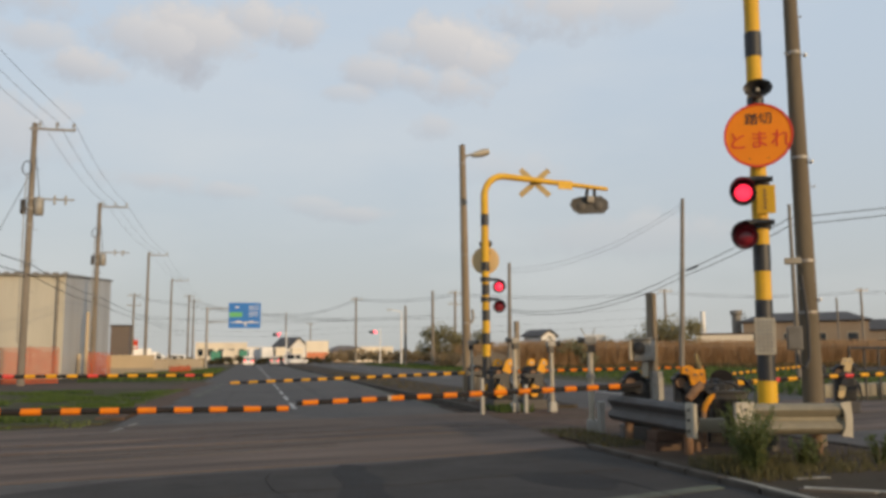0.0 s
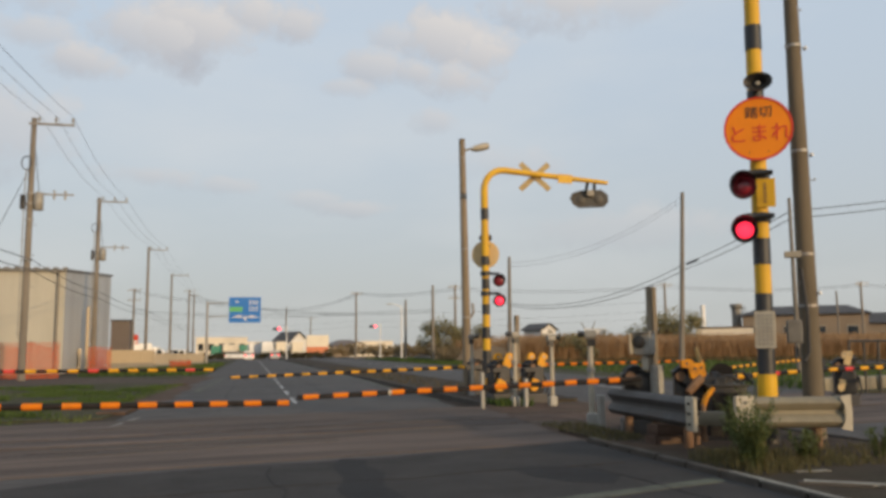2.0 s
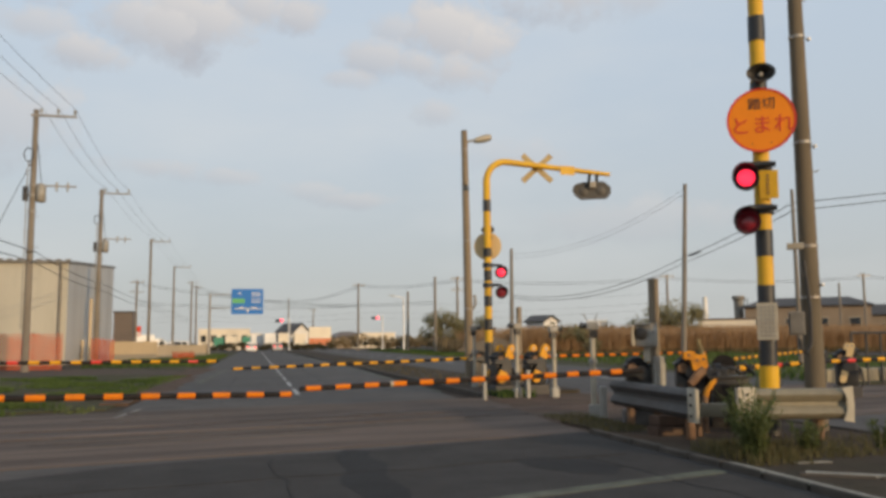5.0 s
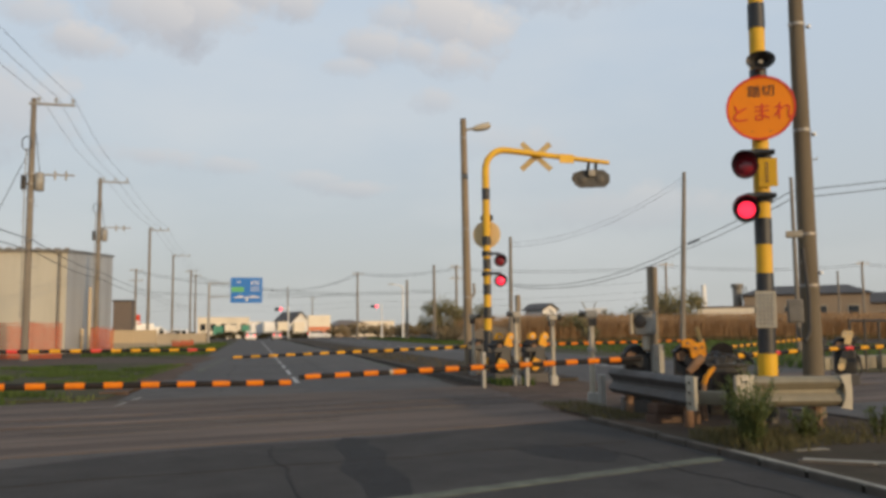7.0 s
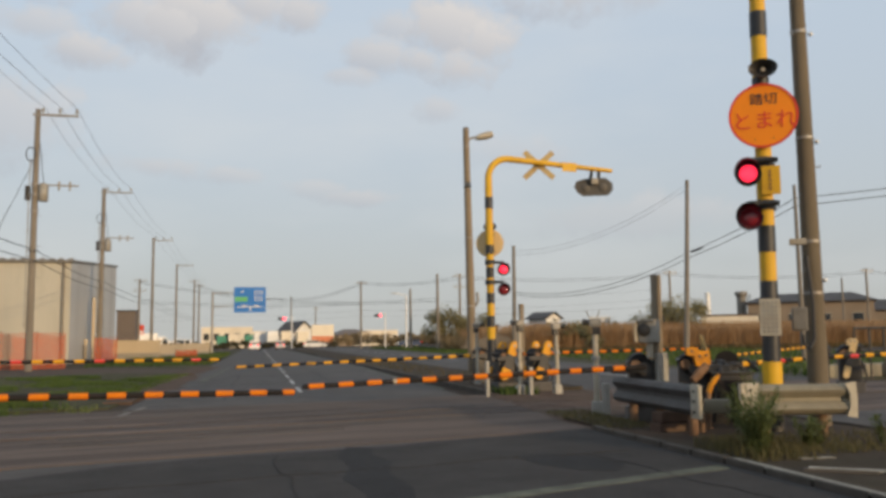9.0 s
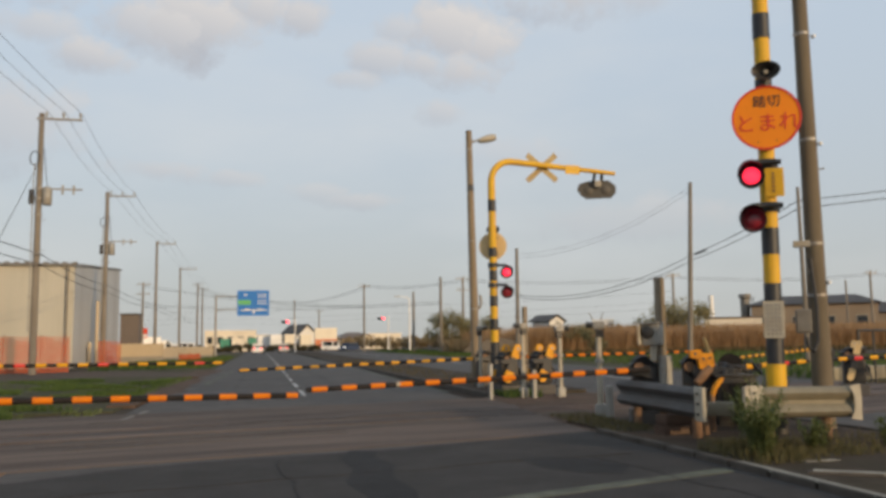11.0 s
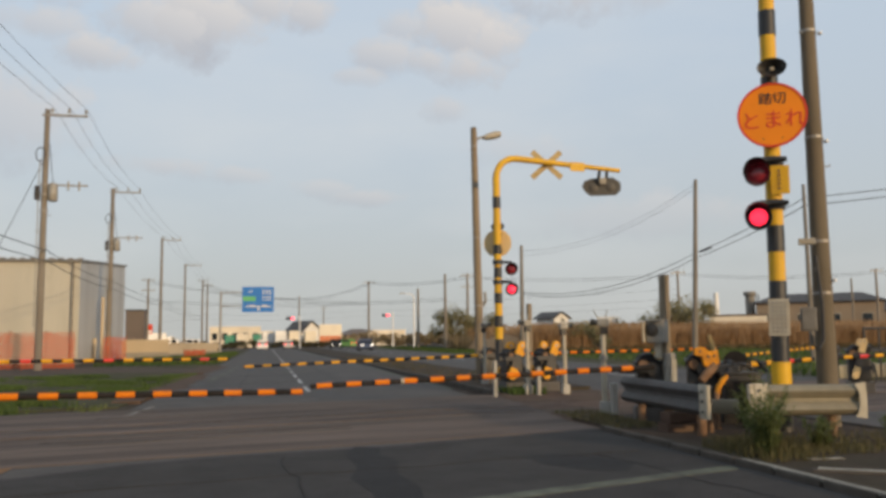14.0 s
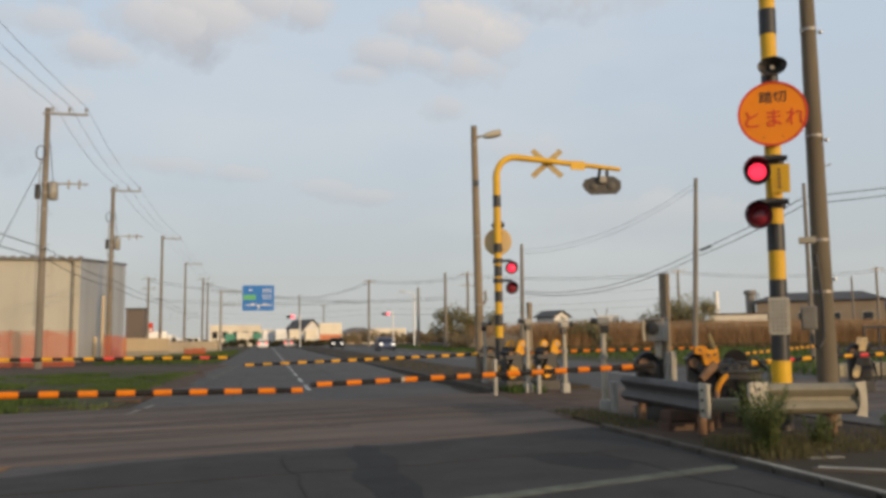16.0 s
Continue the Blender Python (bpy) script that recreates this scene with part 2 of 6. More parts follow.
HEAD_GLOW = mat("headlight_glow", (0.9, 0.88, 0.8), 0.2, vary=0.02, bump=0, emit=(1, 0.93, 0.8), emit_strength=1.2)
TAIL_GLOW = mat("brake_light_glow", (0.7, 0.03, 0.02), 0.2, vary=0.02, bump=0, emit=(1, 0.06, 0.06), emit_strength=2.0)
SIGNAL_GLOW = mat("red_arrow_glow", (0.8, 0.05, 0.05), 0.2, vary=0.02, bump=0, emit=(1, 0.07, 0.1), emit_strength=5.0)


def leaf_mat(name, lo, hi, rough=0.7):
    """Leaves and stalks that differ one by one."""
    m = bpy.data.materials.new(name)
    m.use_nodes = True
    nt = m.node_tree
    b = nt.nodes["Principled BSDF"]
    g = nt.nodes.new("ShaderNodeNewGeometry")
    r = nt.nodes.new("ShaderNodeValToRGB")
    r.color_ramp.elements[0].color, r.color_ramp.elements[1].color = (*lo, 1), (*hi, 1)
    nt.links.new(g.outputs["Random Per Island"], r.inputs[0])
    nt.links.new(r.outputs[0], b.inputs["Base Color"])
    b.inputs["Roughness"].default_value = rough
    b.inputs["Specular IOR Level"].default_value = 0.2
    thin = nt.nodes.new("ShaderNodeBsdfTranslucent")
    blend = nt.nodes.new("ShaderNodeMixShader")
    blend.inputs[0].default_value = 0.35
    nt.links.new(r.outputs[0], thin.inputs["Color"])
    nt.links.new(b.outputs[0], blend.inputs[1])
    nt.links.new(thin.outputs[0], blend.inputs[2])
    nt.links.new(blend.outputs[0], nt.nodes["Material Output"].inputs["Surface"])
    return m


REED = leaf_mat("dry_reed", (0.3, 0.185, 0.095), (0.4, 0.26, 0.14))
GRASS = leaf_mat("grass_blade", (0.045, 0.078, 0.018), (0.115, 0.16, 0.042))
OLIVE = leaf_mat("olive_grass_blade", (0.075, 0.072, 0.03), (0.18, 0.15, 0.07))
DRY_GRASS = leaf_mat("dry_grass_blade", (0.06, 0.055, 0.025), (0.17, 0.125, 0.06))
WEED = leaf_mat("weed_leaf", (0.07, 0.095, 0.03), (0.17, 0.19, 0.07))
BUSH = leaf_mat("bush_leaf", (0.12, 0.115, 0.055), (0.3, 0.26, 0.135))
HEDGE = leaf_mat("hedge_leaf", (0.045, 0.042, 0.022), (0.12, 0.1, 0.05))
SCRUB = leaf_mat("dry_scrub_leaf", (0.15, 0.115, 0.062), (0.34, 0.255, 0.145))
BARK = mat("bark", (0.09, 0.07, 0.05), 0.9, vary=0.3, scale=6, bump=0.5)
TURF = mat("turf_ground", (0.06, 0.058, 0.03), 0.95, vary=0.35, scale=2.0, stain=(0.1, 0.08, 0.05), stain_amt=0.7, stain_scale=0.4, bump=0.6, bump_scale=14, spec=0.12)
GRAVEL = mat("gravel_path", (0.095, 0.07, 0.055), 0.95, vary=0.3, scale=3, stain=(0.08, 0.07, 0.05), stain_amt=0.6, stain_scale=0.3, bump=0.5, bump_scale=20, spec=0.12)


# ---- mesh helpers ----
def part(name, bm, material, parent=None, label="", m=None, smooth=False):
    """Links a bmesh as one mesh object under a thing or a part."""
    me = bpy.data.meshes.new(name)
    bmesh.ops.recalc_face_normals(bm, faces=bm.faces)
    if smooth:
        for f in bm.faces:
            f.smooth = True
    bm.to_mesh(me)
    bm.free()
    me.materials.append(material)
    if smooth:
        me.set_sharp_from_angle(angle=radians(40))
    ob = new(name, me)
    if parent:
        ob.parent = parent
    if m is not None:
        ob.matrix_basis = m
    if label:
        tagged(ob, label)
    return ob


def thing(name, m, label, category, group="", kind=""):
    ob = new(name)
    ob.empty_display_size = 0.2
    ob.matrix_basis = m
    return tagged(ob, label, category, group, kind)


def at(x, y, z=0.0, rz=0.0):
    return pose(x, y, z, 0, 0, rz)


def box(bm, c, s, bevel=0.0, m=None):
    t = Matrix.Translation(c) @ Matrix.Diagonal((*s, 1))
    if m is not None:
        t = m @ t
    vs = bmesh.ops.create_cube(bm, size=1.0, matrix=t)["verts"]
    if bevel:
        es = list({e for v in vs for e in v.link_edges})
        bmesh.ops.bevel(bm, geom=es, offset=bevel, segments=2, affect="EDGES", profile=0.6)
    return bm


def tube(bm, pts, radii, seg=12, caps=True):
    """A round bar through points, with a radius at each."""
    pts = [Vector(p) for p in pts]
    if isinstance(radii, (int, float)):
        radii = [radii] * len(pts)
    rings, side = [], None
    for k, p in enumerate(pts):
        d = (pts[min(k + 1, len(pts) - 1)] - pts[max(k - 1, 0)]).normalized()
        if side is None:
            side = d.orthogonal().normalized()
        side = (side - d * side.dot(d)).normalized()
        up = d.cross(side)
        rings.append([bm.verts.new(p + (side * math.cos(a) + up * math.sin(a)) * radii[k])
                      for a in (2 * math.pi * j / seg for j in range(seg))])
    for a, b in zip(rings, rings[1:]):
        for j in range(seg):
            bm.faces.new((a[j], a[(j + 1) % seg], b[(j + 1) % seg], b[j]))
    if caps:
        bm.faces.new(rings[0][::-1])
        bm.faces.new(rings[-1])
    return bm


def prism(bm, outline, axis_from, axis_to, m=None):
    """Extrudes an outline in the x-z plane along y."""
    a = [bm.verts.new((x, axis_from, z)) for x, z in outline]
    b = [bm.verts.new((x, axis_to, z)) for x, z in outline]
    n = len(outline)
    bm.faces.new(a)
    bm.faces.new(b[::-1])
    for k in range(n):
        bm.faces.new((a[k], b[k], b[(k + 1) % n], a[(k + 1) % n]))
    if m is not None:
        bmesh.ops.transform(bm, matrix=m, verts=a + b)
    return bm


def slab(bm, outline, z0, z1):
    """Extrudes an outline in the x-y plane upwards."""
    a = [bm.verts.new((x, y, z0)) for x, y in outline]
    b = [bm.verts.new((x, y, z1)) for x, y in outline]
    n = len(outline)
    bm.faces.new(a[::-1])
    bm.faces.new(b)
    for k in range(n):
        bm.faces.new((a[k], a[(k + 1) % n], b[(k + 1) % n], b[k]))
    return bm


def B():
    return bmesh.new()


def words(text, size, material, parent, m, name="lettering", label="", depth=0.002):
    """Lettering in the built-in font, as a mesh."""
    cu = bpy.data.curves.new(name, "FONT")
    cu.body, cu.size, cu.extrude, cu.align_x, cu.align_y = text, size, depth, "CENTER", "CENTER"
    ob = bpy.data.objects.new(name, cu)
    scene.collection.objects.link(ob)
    me = bpy.data.meshes.new_from_object(ob.evaluated_get(bpy.context.evaluated_depsgraph_get()))
    bpy.data.objects.remove(ob)
    me.materials.clear()
    me.materials.append(material)
    o = new(name, me)
    o.parent, o.matrix_basis = parent, m
    return tagged(o, label) if label else o


# ---- ground, roads and the railway ----
SLOPE = 0.22             # the railway crosses the road at a slant: y = 12.95 + SLOPE * x


def along(x, off=0.0):
    return 12.95 + SLOPE * x + off


def setting(name, bm, material, label, category="ground"):
    return tagged(part(name, bm, material), label, category, "", "structure")


bm = B()
slab(bm, [(-4000, -4000), (4000, -4000), (4000, 4000), (-4000, 4000)], -0.5, -0.06)
setting("ground", bm, SOIL, "brown soil and stubble ground reaching the horizon")

LEFT, KERB_X, OPP0, OPP1 = -2.75, 4.3, 7.55, 15.2
bm = B()
slab(bm, [(LEFT, -60), (KERB_X, -60), (KERB_X, 14), (5.0, 40), (5.1, 146), (-1.9, 146), (-2.2, 40)], -0.3, 0.0)
road = setting("road", bm, ASPHALT, "worn dark grey asphalt carriageway towards a junction", "road")
bm = B()
slab(bm, [(OPP0, -60), (OPP1, -60), (OPP1 + 0.6, 60), (OPP1 + 2.0, 146), (9.6, 146), (8.3, 60), (OPP0, 20)], -0.3, 0.0)
setting("road_opposite", bm, ASPHALT, "worn dark asphalt carriageway beyond the median", "road")
bm = B()
slab(bm, [(-400, 146), (400, 146), (400, 162), (-400, 162)], -0.3, 0.002)
setting("road_cross", bm, ASPHALT, "grey asphalt cross road at the far junction", "road")
bm = B()
slab(bm, [(-1.9, 162), (17.0, 162), (19.0, 420), (0.0, 420)], -0.3, 0.0)
setting("road_beyond", bm, ASPHALT, "grey asphalt road beyond the junction", "road")

# raised median with kerb stones
bm = B()
slab(bm, [(KERB_X + 0.1, -60), (OPP0 - 0.15, -60), (OPP0 - 0.15, along(7, -2.2)), (KERB_X + 0.15, along(4.6, -2.2))], -0.3, 0.045)
setting("median_near", bm, SOIL, "weedy soil median between kerbs", "median")
bm = B()
slab(bm, [(5.15, along(5, 4.2)), (7.5, along(7, 4.2)), (8.1, 60), (9.3, 144), (5.3, 144), (5.2, 60)], -0.3, 0.06)
setting("median_far", bm, SOIL, "dark soil median between two carriageways", "median")


def kerb_run(name, x0, y0, x1, y1, w=0.1, top=0.07, step=0.6, label="weathered concrete kerb stones beside the road"):
    """A row of kerb stones along a line, each with rounded top edges and a joint."""
    run = thing(name, at(x0, y0), label, "kerb", "", "structure")
    d = Vector((x1 - x0, y1 - y0))
    n = max(1, int(d.length / step))
    ang = math.degrees(math.atan2(d.y, d.x))
    b = B()
    box(b, (step / 2 - 0.005, 0, (top - 0.2) / 2), (step - 0.012, w, top + 0.2), 0.015)
    first = part("kerb_stone", b, KERB, run, m=pose(0, 0, 0, 0, 0, ang))
    for k in range(1, n):
        o = first.copy()
        scene.collection.objects.link(o)
        o.matrix_basis = pose(*(d * (k / n)), random.uniform(-0.008, 0.004), 0, 0, ang + random.uniform(-0.3, 0.3))


kerb_run("kerb_1", KERB_X + 0.06, -1.0, KERB_X + 0.06, 10.4)
kerb_run("kerb_3", OPP0 - 0.075, -1.0, OPP0 - 0.075, along(7.4, -2.2))
kerb_run("kerb_6", 4.6, 6.46, 6.1, 5.35)
paint_strip = [(4.325, 2.5), (4.398, 2.5), (4.398, 7.1), (4.325, 7.1)]
kerb_run("kerb_4", 5.08, along(5, 4.2), 5.12, 70.0, step=0.9)
kerb_run("kerb_5", 7.56, along(7.4, 4.2), 8.2, 60.0, step=0.9)

# railway: ballast outside the roads, asphalt crossing between the rails, two rails
bm = B()
slab(bm, [(-300, along(-300, -2.6)), (LEFT - 4.4, along(LEFT - 4.4, -2.6)), (LEFT - 4.4, along(LEFT - 4.4, 2.6)), (-300, along(-300, 2.6))], -0.3, -0.02)
slab(bm, [(OPP1 + 0.2, along(OPP1, -2.6)), (300, along(300, -2.6)), (300, along(300, 2.6)), (OPP1 + 0.2, along(OPP1, 2.6))], -0.3, -0.02)
setting("track_bed", bm, BALLAST, "brown stone ballast of a railway track", "track bed")
level_crossing = thing("level_crossing", at(0, 0), "brownish patched asphalt level crossing around sunken rails", "level crossing", "", "structure")
for o0, o1, top in ((-3.4, -0.66, 0.008), (-0.44, 0.44, 0.008), (0.66, 3.6, 0.008), (-0.66, -0.44, 0.002), (0.44, 0.66, 0.002)):
    x0, x1 = LEFT - 4.4, OPP1 + 0.2
    bm = B()
    slab(bm, [(x0, along(x0, o0)), (x1, along(x1, o0)), (x1, along(x1, o1)), (x0, along(x0, o1))], -0.3, top)
    part("surface_strip", bm, CROSSING, level_crossing)
for off in (-0.55, 0.55):
    rail = thing("rail", pose(0, along(0, off), 0.012, 0, 0, math.degrees(math.atan(SLOPE))), "polished steel railway rail set in the crossing", "rail", "rails", "structure")
    bm = B()
    prism(bm, [(-0.035, 0), (0.035, 0), (0.035, -0.03), (0.01, -0.05), (0.01, -0.12), (0.06, -0.14), (-0.06, -0.14), (-0.01, -0.12), (-0.01, -0.05), (-0.035, -0.03)],
          -300, 300, pose(0, 0, 0, 0, 0, -90))
    part("rail_head", bm, STEEL, rail)


bm = B()
slab(bm, [(4.72, 15.6), (5.6, 15.2), (7.45, 15.7), (7.45, 18.35), (5.1, 18.2), (4.85, 16.8)], -0.2, 0.014)
setting("soil_patch", bm, mat("reddish_soil", (0.105, 0.069, 0.052), 0.95, vary=0.3, scale=2, stain=(0.07, 0.06, 0.035), stain_amt=0.6, stain_scale=0.8, bump=0.6, bump_scale=14, spec=0.12), "reddish soil around the far signal", "soil")


RED_SOIL = bpy.data.materials["reddish_soil"]
bm = B()
slab(bm, [(4.38, 10.45), (4.5, along(4.5, -2.17)), (6.0, along(6, -2.0)), (7.4, along(7.4, -2.15)), (7.45, along(7.4, 3.2)), (6.2, along(6.2, 2.7)), (5.2, along(5.2, 2.2)), (4.72, along(4.7, 1.2)), (4.5, 12.9), (4.36, 11.5)], -0.2, 0.0105)
setting("soil_patch_between", bm, RED_SOIL, "reddish soil between the two carriageways at the track", "soil")
for k, (y0, y1, w0, w1) in enumerate(((18.6, 24.0, 0.1, 0.55), (24.0, 33.0, 0.5, 0.3), (34.5, 44.0, 0.25, 0.45))):
    bm = B()
    n = 12
    edge = [(LEFT + 0.02 + (0.15 + w0 + (w1 - w0) * j / n) * random.uniform(0.6, 1.2) + 0.02 * (y0 + (y1 - y0) * j / n - 17), y0 + (y1 - y0) * j / n) for j in range(n + 1)]
    slab(bm, [(LEFT - 0.3, y0)] + edge + [(LEFT - 0.3, y1)], -0.1, 0.005 + 0.0006 * k)
    setting("dirt_edge", bm, RED_SOIL, "brown dirt spilling over the road's edge", "dirt")


# road paint and patches
def paint(name, quads, label, material=PAINT_WHITE, z=0.006, category="road marking"):
    bm = B()
    for q in quads:
        slab(bm, q, z - 0.02, z)
    return setting(name, bm, material, label, category)


def line_quads(x0, y0, x1, y1, w, dash=0.0, gap=0.0):
    out, y = [], y0
    while y < y1:
        e = min(y1, y + (dash or y1 - y0))
        xa, xb = (x0 + (x1 - x0) * (v - y0) / (y1 - y0) for v in (y, e))
        out.append([(xa - w / 2, y), (xa + w / 2, y), (xb + w / 2, e), (xb - w / 2, e)])
        y = e + gap if dash else y1
    return out


STOP_PAINT = mat("worn_stop_paint", (0.125, 0.132, 0.1), 0.8, vary=0.35, scale=5, stain=(0.065, 0.06, 0.055), stain_amt=0.9, stain_scale=1.6, bump=0.2, spec=0.12)
bm = B()
slab(bm, [(LEFT + 0.004, -60), (KERB_X - 0.004, -60), (KERB_X - 0.004, 10.5), (3.6, 10.25), (2.9, 10.0), (1.9, 9.72), (1.66, 9.55), (0.4, 9.32), (-0.3, 9.2), (-1.33, 8.86), (-2.1, 8.3), (LEFT + 0.004, 8.1)], -0.02, 0.012)
setting("road_near", bm, ASPHALT_DARK, "newer dark asphalt before the crossing", "road")
for k, (x0, x1, o0, o1) in enumerate(((-2.4, 3.5, -1.08, -0.84), (-0.2, 3.9, 0.72, 0.86), (1.6, 4.4, 1.0, 1.2), (-2.6, -0.4, 1.9, 2.15), (-2.2, 1.2, -1.75, -1.6))):
    bm = B()
    n = 14
    up = [(x0 + (x1 - x0) * j / n, along(x0 + (x1 - x0) * j / n, o1 + random.uniform(-0.04, 0.04))) for j in range(n + 1)]
    dn = [(x0 + (x1 - x0) * j / n, along(x0 + (x1 - x0) * j / n, o0 + random.uniform(-0.04, 0.04))) for j in range(n, -1, -1)]
    slab(bm, dn[::-1] + up[::-1], -0.02, 0.0125 + 0.0008 * k)
    setting("worn_strip", bm, WORN_STRIP, "pale polished wear strip on the crossing", "wear strip")
CRACK = mat("crack_filler", (0.035, 0.032, 0.03), 0.8, vary=0.2, bump=0.1, spec=0.1)
for k, (xa, ya, xb, yb) in enumerate(((-2.5, 7.2, 3.9, 8.4), (0.6, 3.0, 0.2, 9.0), (-2.6, 11.1, 1.2, 11.9), (2.2, 24.0, 2.5, 60.0), (-0.6, 18.0, -0.5, 44.0), (3.4, 8.2, 3.9, 4.0))):
    bm = B()
    n = 16
    pts = [(xa + (xb - xa) * j / n + random.uniform(-0.05, 0.05), ya + (yb - ya) * j / n + random.uniform(-0.06, 0.06)) for j in range(n + 1)]
    side = Vector((yb - ya, xa - xb)).normalized() * 0.008
    slab(bm, [(x + side.x, y + side.y) for x, y in pts] + [(x - side.x, y - side.y) for x, y in pts[::-1]], -0.02, 0.0165 if ya < 10 else (0.0125 if ya < 13 else 0.004))
    setting("road_crack", bm, CRACK, "dark sealed crack in the asphalt", "road crack")
paint("lane_line", line_quads(1.10, 20.4, 1.50, 140, 0.1, 2.4, 1.8), "worn dashed white lane line on the asphalt")
EDGE_PAINT = mat("worn_edge_paint", (0.23, 0.22, 0.2), 0.8, vary=0.35, scale=7, stain=(0.09, 0.08, 0.072), stain_amt=0.9, stain_scale=3.0, bump=0.2, spec=0.12)
paint("edge_dash", line_quads(-2.19, 14.9, -1.98, 17.2, 0.075, 0.75, 0.4), "short worn white edge dashes at the crossing", EDGE_PAINT, 0.011)
paint("edge_line_left", line_quads(-1.60, 27.5, -1.15, 41, 0.15, 2.6, 1.2), "broken worn white edge line", STOP_PAINT)
paint("edge_line_right", line_quads(4.52, 20.0, 4.95, 140, 0.1), "thin worn white edge line beside the median", STOP_PAINT)
paint("stop_line", [[(-2.4, 4.72), (4.2, 6.92), (4.2, 7.12), (-2.4, 4.92)]], "faded white stop line before the crossing", STOP_PAINT, 0.016)
KERB_PAINT = mat("worn_kerb_paint", (0.3, 0.285, 0.24), 0.8, vary=0.3, scale=5, stain=(0.12, 0.11, 0.095), stain_amt=0.8, stain_scale=1.8, bump=0.2, spec=0.12)
paint("edge_line_near", [paint_strip], "worn white line on the median kerb", KERB_PAINT, 0.0735)
paint("kerb_line_cross", [[(4.62, 6.4), (5.98, 5.39), (6.04, 5.47), (4.68, 6.48)]], "worn white line on the cross kerb", KERB_PAINT, 0.0745)
paint("pale_mark", [[(5.0, 7.02), (5.35, 7.0), (5.35, 7.08), (5.0, 7.1)]], "short worn white mark at the kerb", KERB_PAINT, 0.052)
paint("lane_line_opposite", line_quads(11.4, 24, 12.6, 140, 0.14, 3.0, 3.0), "worn dashed white lane line beyond the median")
paint("asphalt_patch", [[(1.02, 9.55), (1.3, 9.45), (1.22, 8.9), (1.33, 8.3), (1.2, 7.6), (1.27, 6.8), (1.15, 6.0), (0.83, 5.9), (0.86, 6.7), (0.76, 7.4), (0.9, 8.1), (0.86, 8.9)], [(2.6, 8.3), (2.95, 8.4), (3.3, 8.05), (3.45, 7.5), (3.2, 7.1), (2.9, 7.25), (2.65, 7.7)]],
      "dark repaired strips in the asphalt", ASPHALT_NEW, 0.0148, "asphalt patch")

# ---- the level crossing's signals ----
def ring_band(bm, z0, z1, r, seg=24):
    tube(bm, [(0, 0, z0), (0, 0, z1)], r, seg)


def flasher(parent, x, z, turn=0.0):
    """A hooded lamp on a bracket; the lens plate inside turns its lit or its dark face to the road. Faces -y."""
    lamp = part("lamp_housing", lathe_y([(0.0, 0.12), (0.08, 0.11), (0.125, 0.05), (0.155, 0.0), (0.155, -0.03), (0.145, -0.03), (0.14, 0.0), (0.0, 0.03)], 24), BLACK, parent,
                "black round lamp housing", pose(x, -0.16, z, 0, 0, turn), True)
    b = B()     # hood: open half cylinder, longer at the top
    n = 18
    for k in range(n):
        a0, a1 = (radians(-40 + 260 * j / n) for j in (k, k + 1))
        q = []
        for a in (a0, a1):
            deep = 0.06 + 0.2 * max(0.0, math.sin(a) + 0.45) / 1.45
            q.append((a, deep))
        for r in (0.158, 0.152):
            vs = [b.verts.new((r * math.cos(a), y, r * math.sin(a))) for a, y in ((q[0][0], 0.0), (q[1][0], 0.0), (q[1][0], -q[1][1]), (q[0][0], -q[0][1]))]
            b.faces.new(vs)
    part("hood", b, BLACK, lamp, "black sun hood")
    plate = part("lens_plate", lathe_y([(0.0, -0.03), (0.06, -0.025), (0.094, -0.012), (0.105, 0.0), (0.094, 0.012), (0.06, 0.025), (0.0, 0.03)], 24), LAMP_LIT, lamp,
                 "round red lens that lights and darkens", pose(0, -0.05, 0), True)
    plate.data.materials.append(LAMP_DARK)
    for f in plate.data.polygons:
        f.material_index = 0 if f.center.y < 0 else 1
    b = B()
    sgn = -1 if x > 0 else 1
    tube(b, [(sgn * 0.34, 0.16, 0.19), (sgn * 0.16, 0.16, 0.2), (sgn * 0.02, 0.12, 0.2), (0, 0.08, 0.17), (0, 0.07, 0.1)], [0.035, 0.035, 0.035, 0.03, 0.03], 10)
    box(b, (0, 0.08, 0.17), (0.07, 0.08, 0.09), 0.012)
    part("bracket", b, BLACK, lamp, smooth=True)
    return plate


def lathe_y(profile, seg):
    """Turns (radius, y) points round the y axis."""
    b = B()
    rings = []
    for r, y in profile:
        if r < 1e-6:
            rings.append([b.verts.new((0, y, 0))])
        else:
            rings.append([b.verts.new((r * math.cos(2 * math.pi * k / seg), y, r * math.sin(2 * math.pi * k / seg))) for k in range(seg)])
    for p, q in zip(rings, rings[1:]):
        for k in range(seg):
            j = (k + 1) % seg
            if len(p) == 1 and len(q) == 1:
                continue
            if len(p) == 1:
                b.faces.new((p[0], q[k], q[j]))
            elif len(q) == 1:
                b.faces.new((p[k], p[j], q[0]))
            else:
                b.faces.new((p[k], p[j], q[j], q[k]))
    return b


PLATES = []


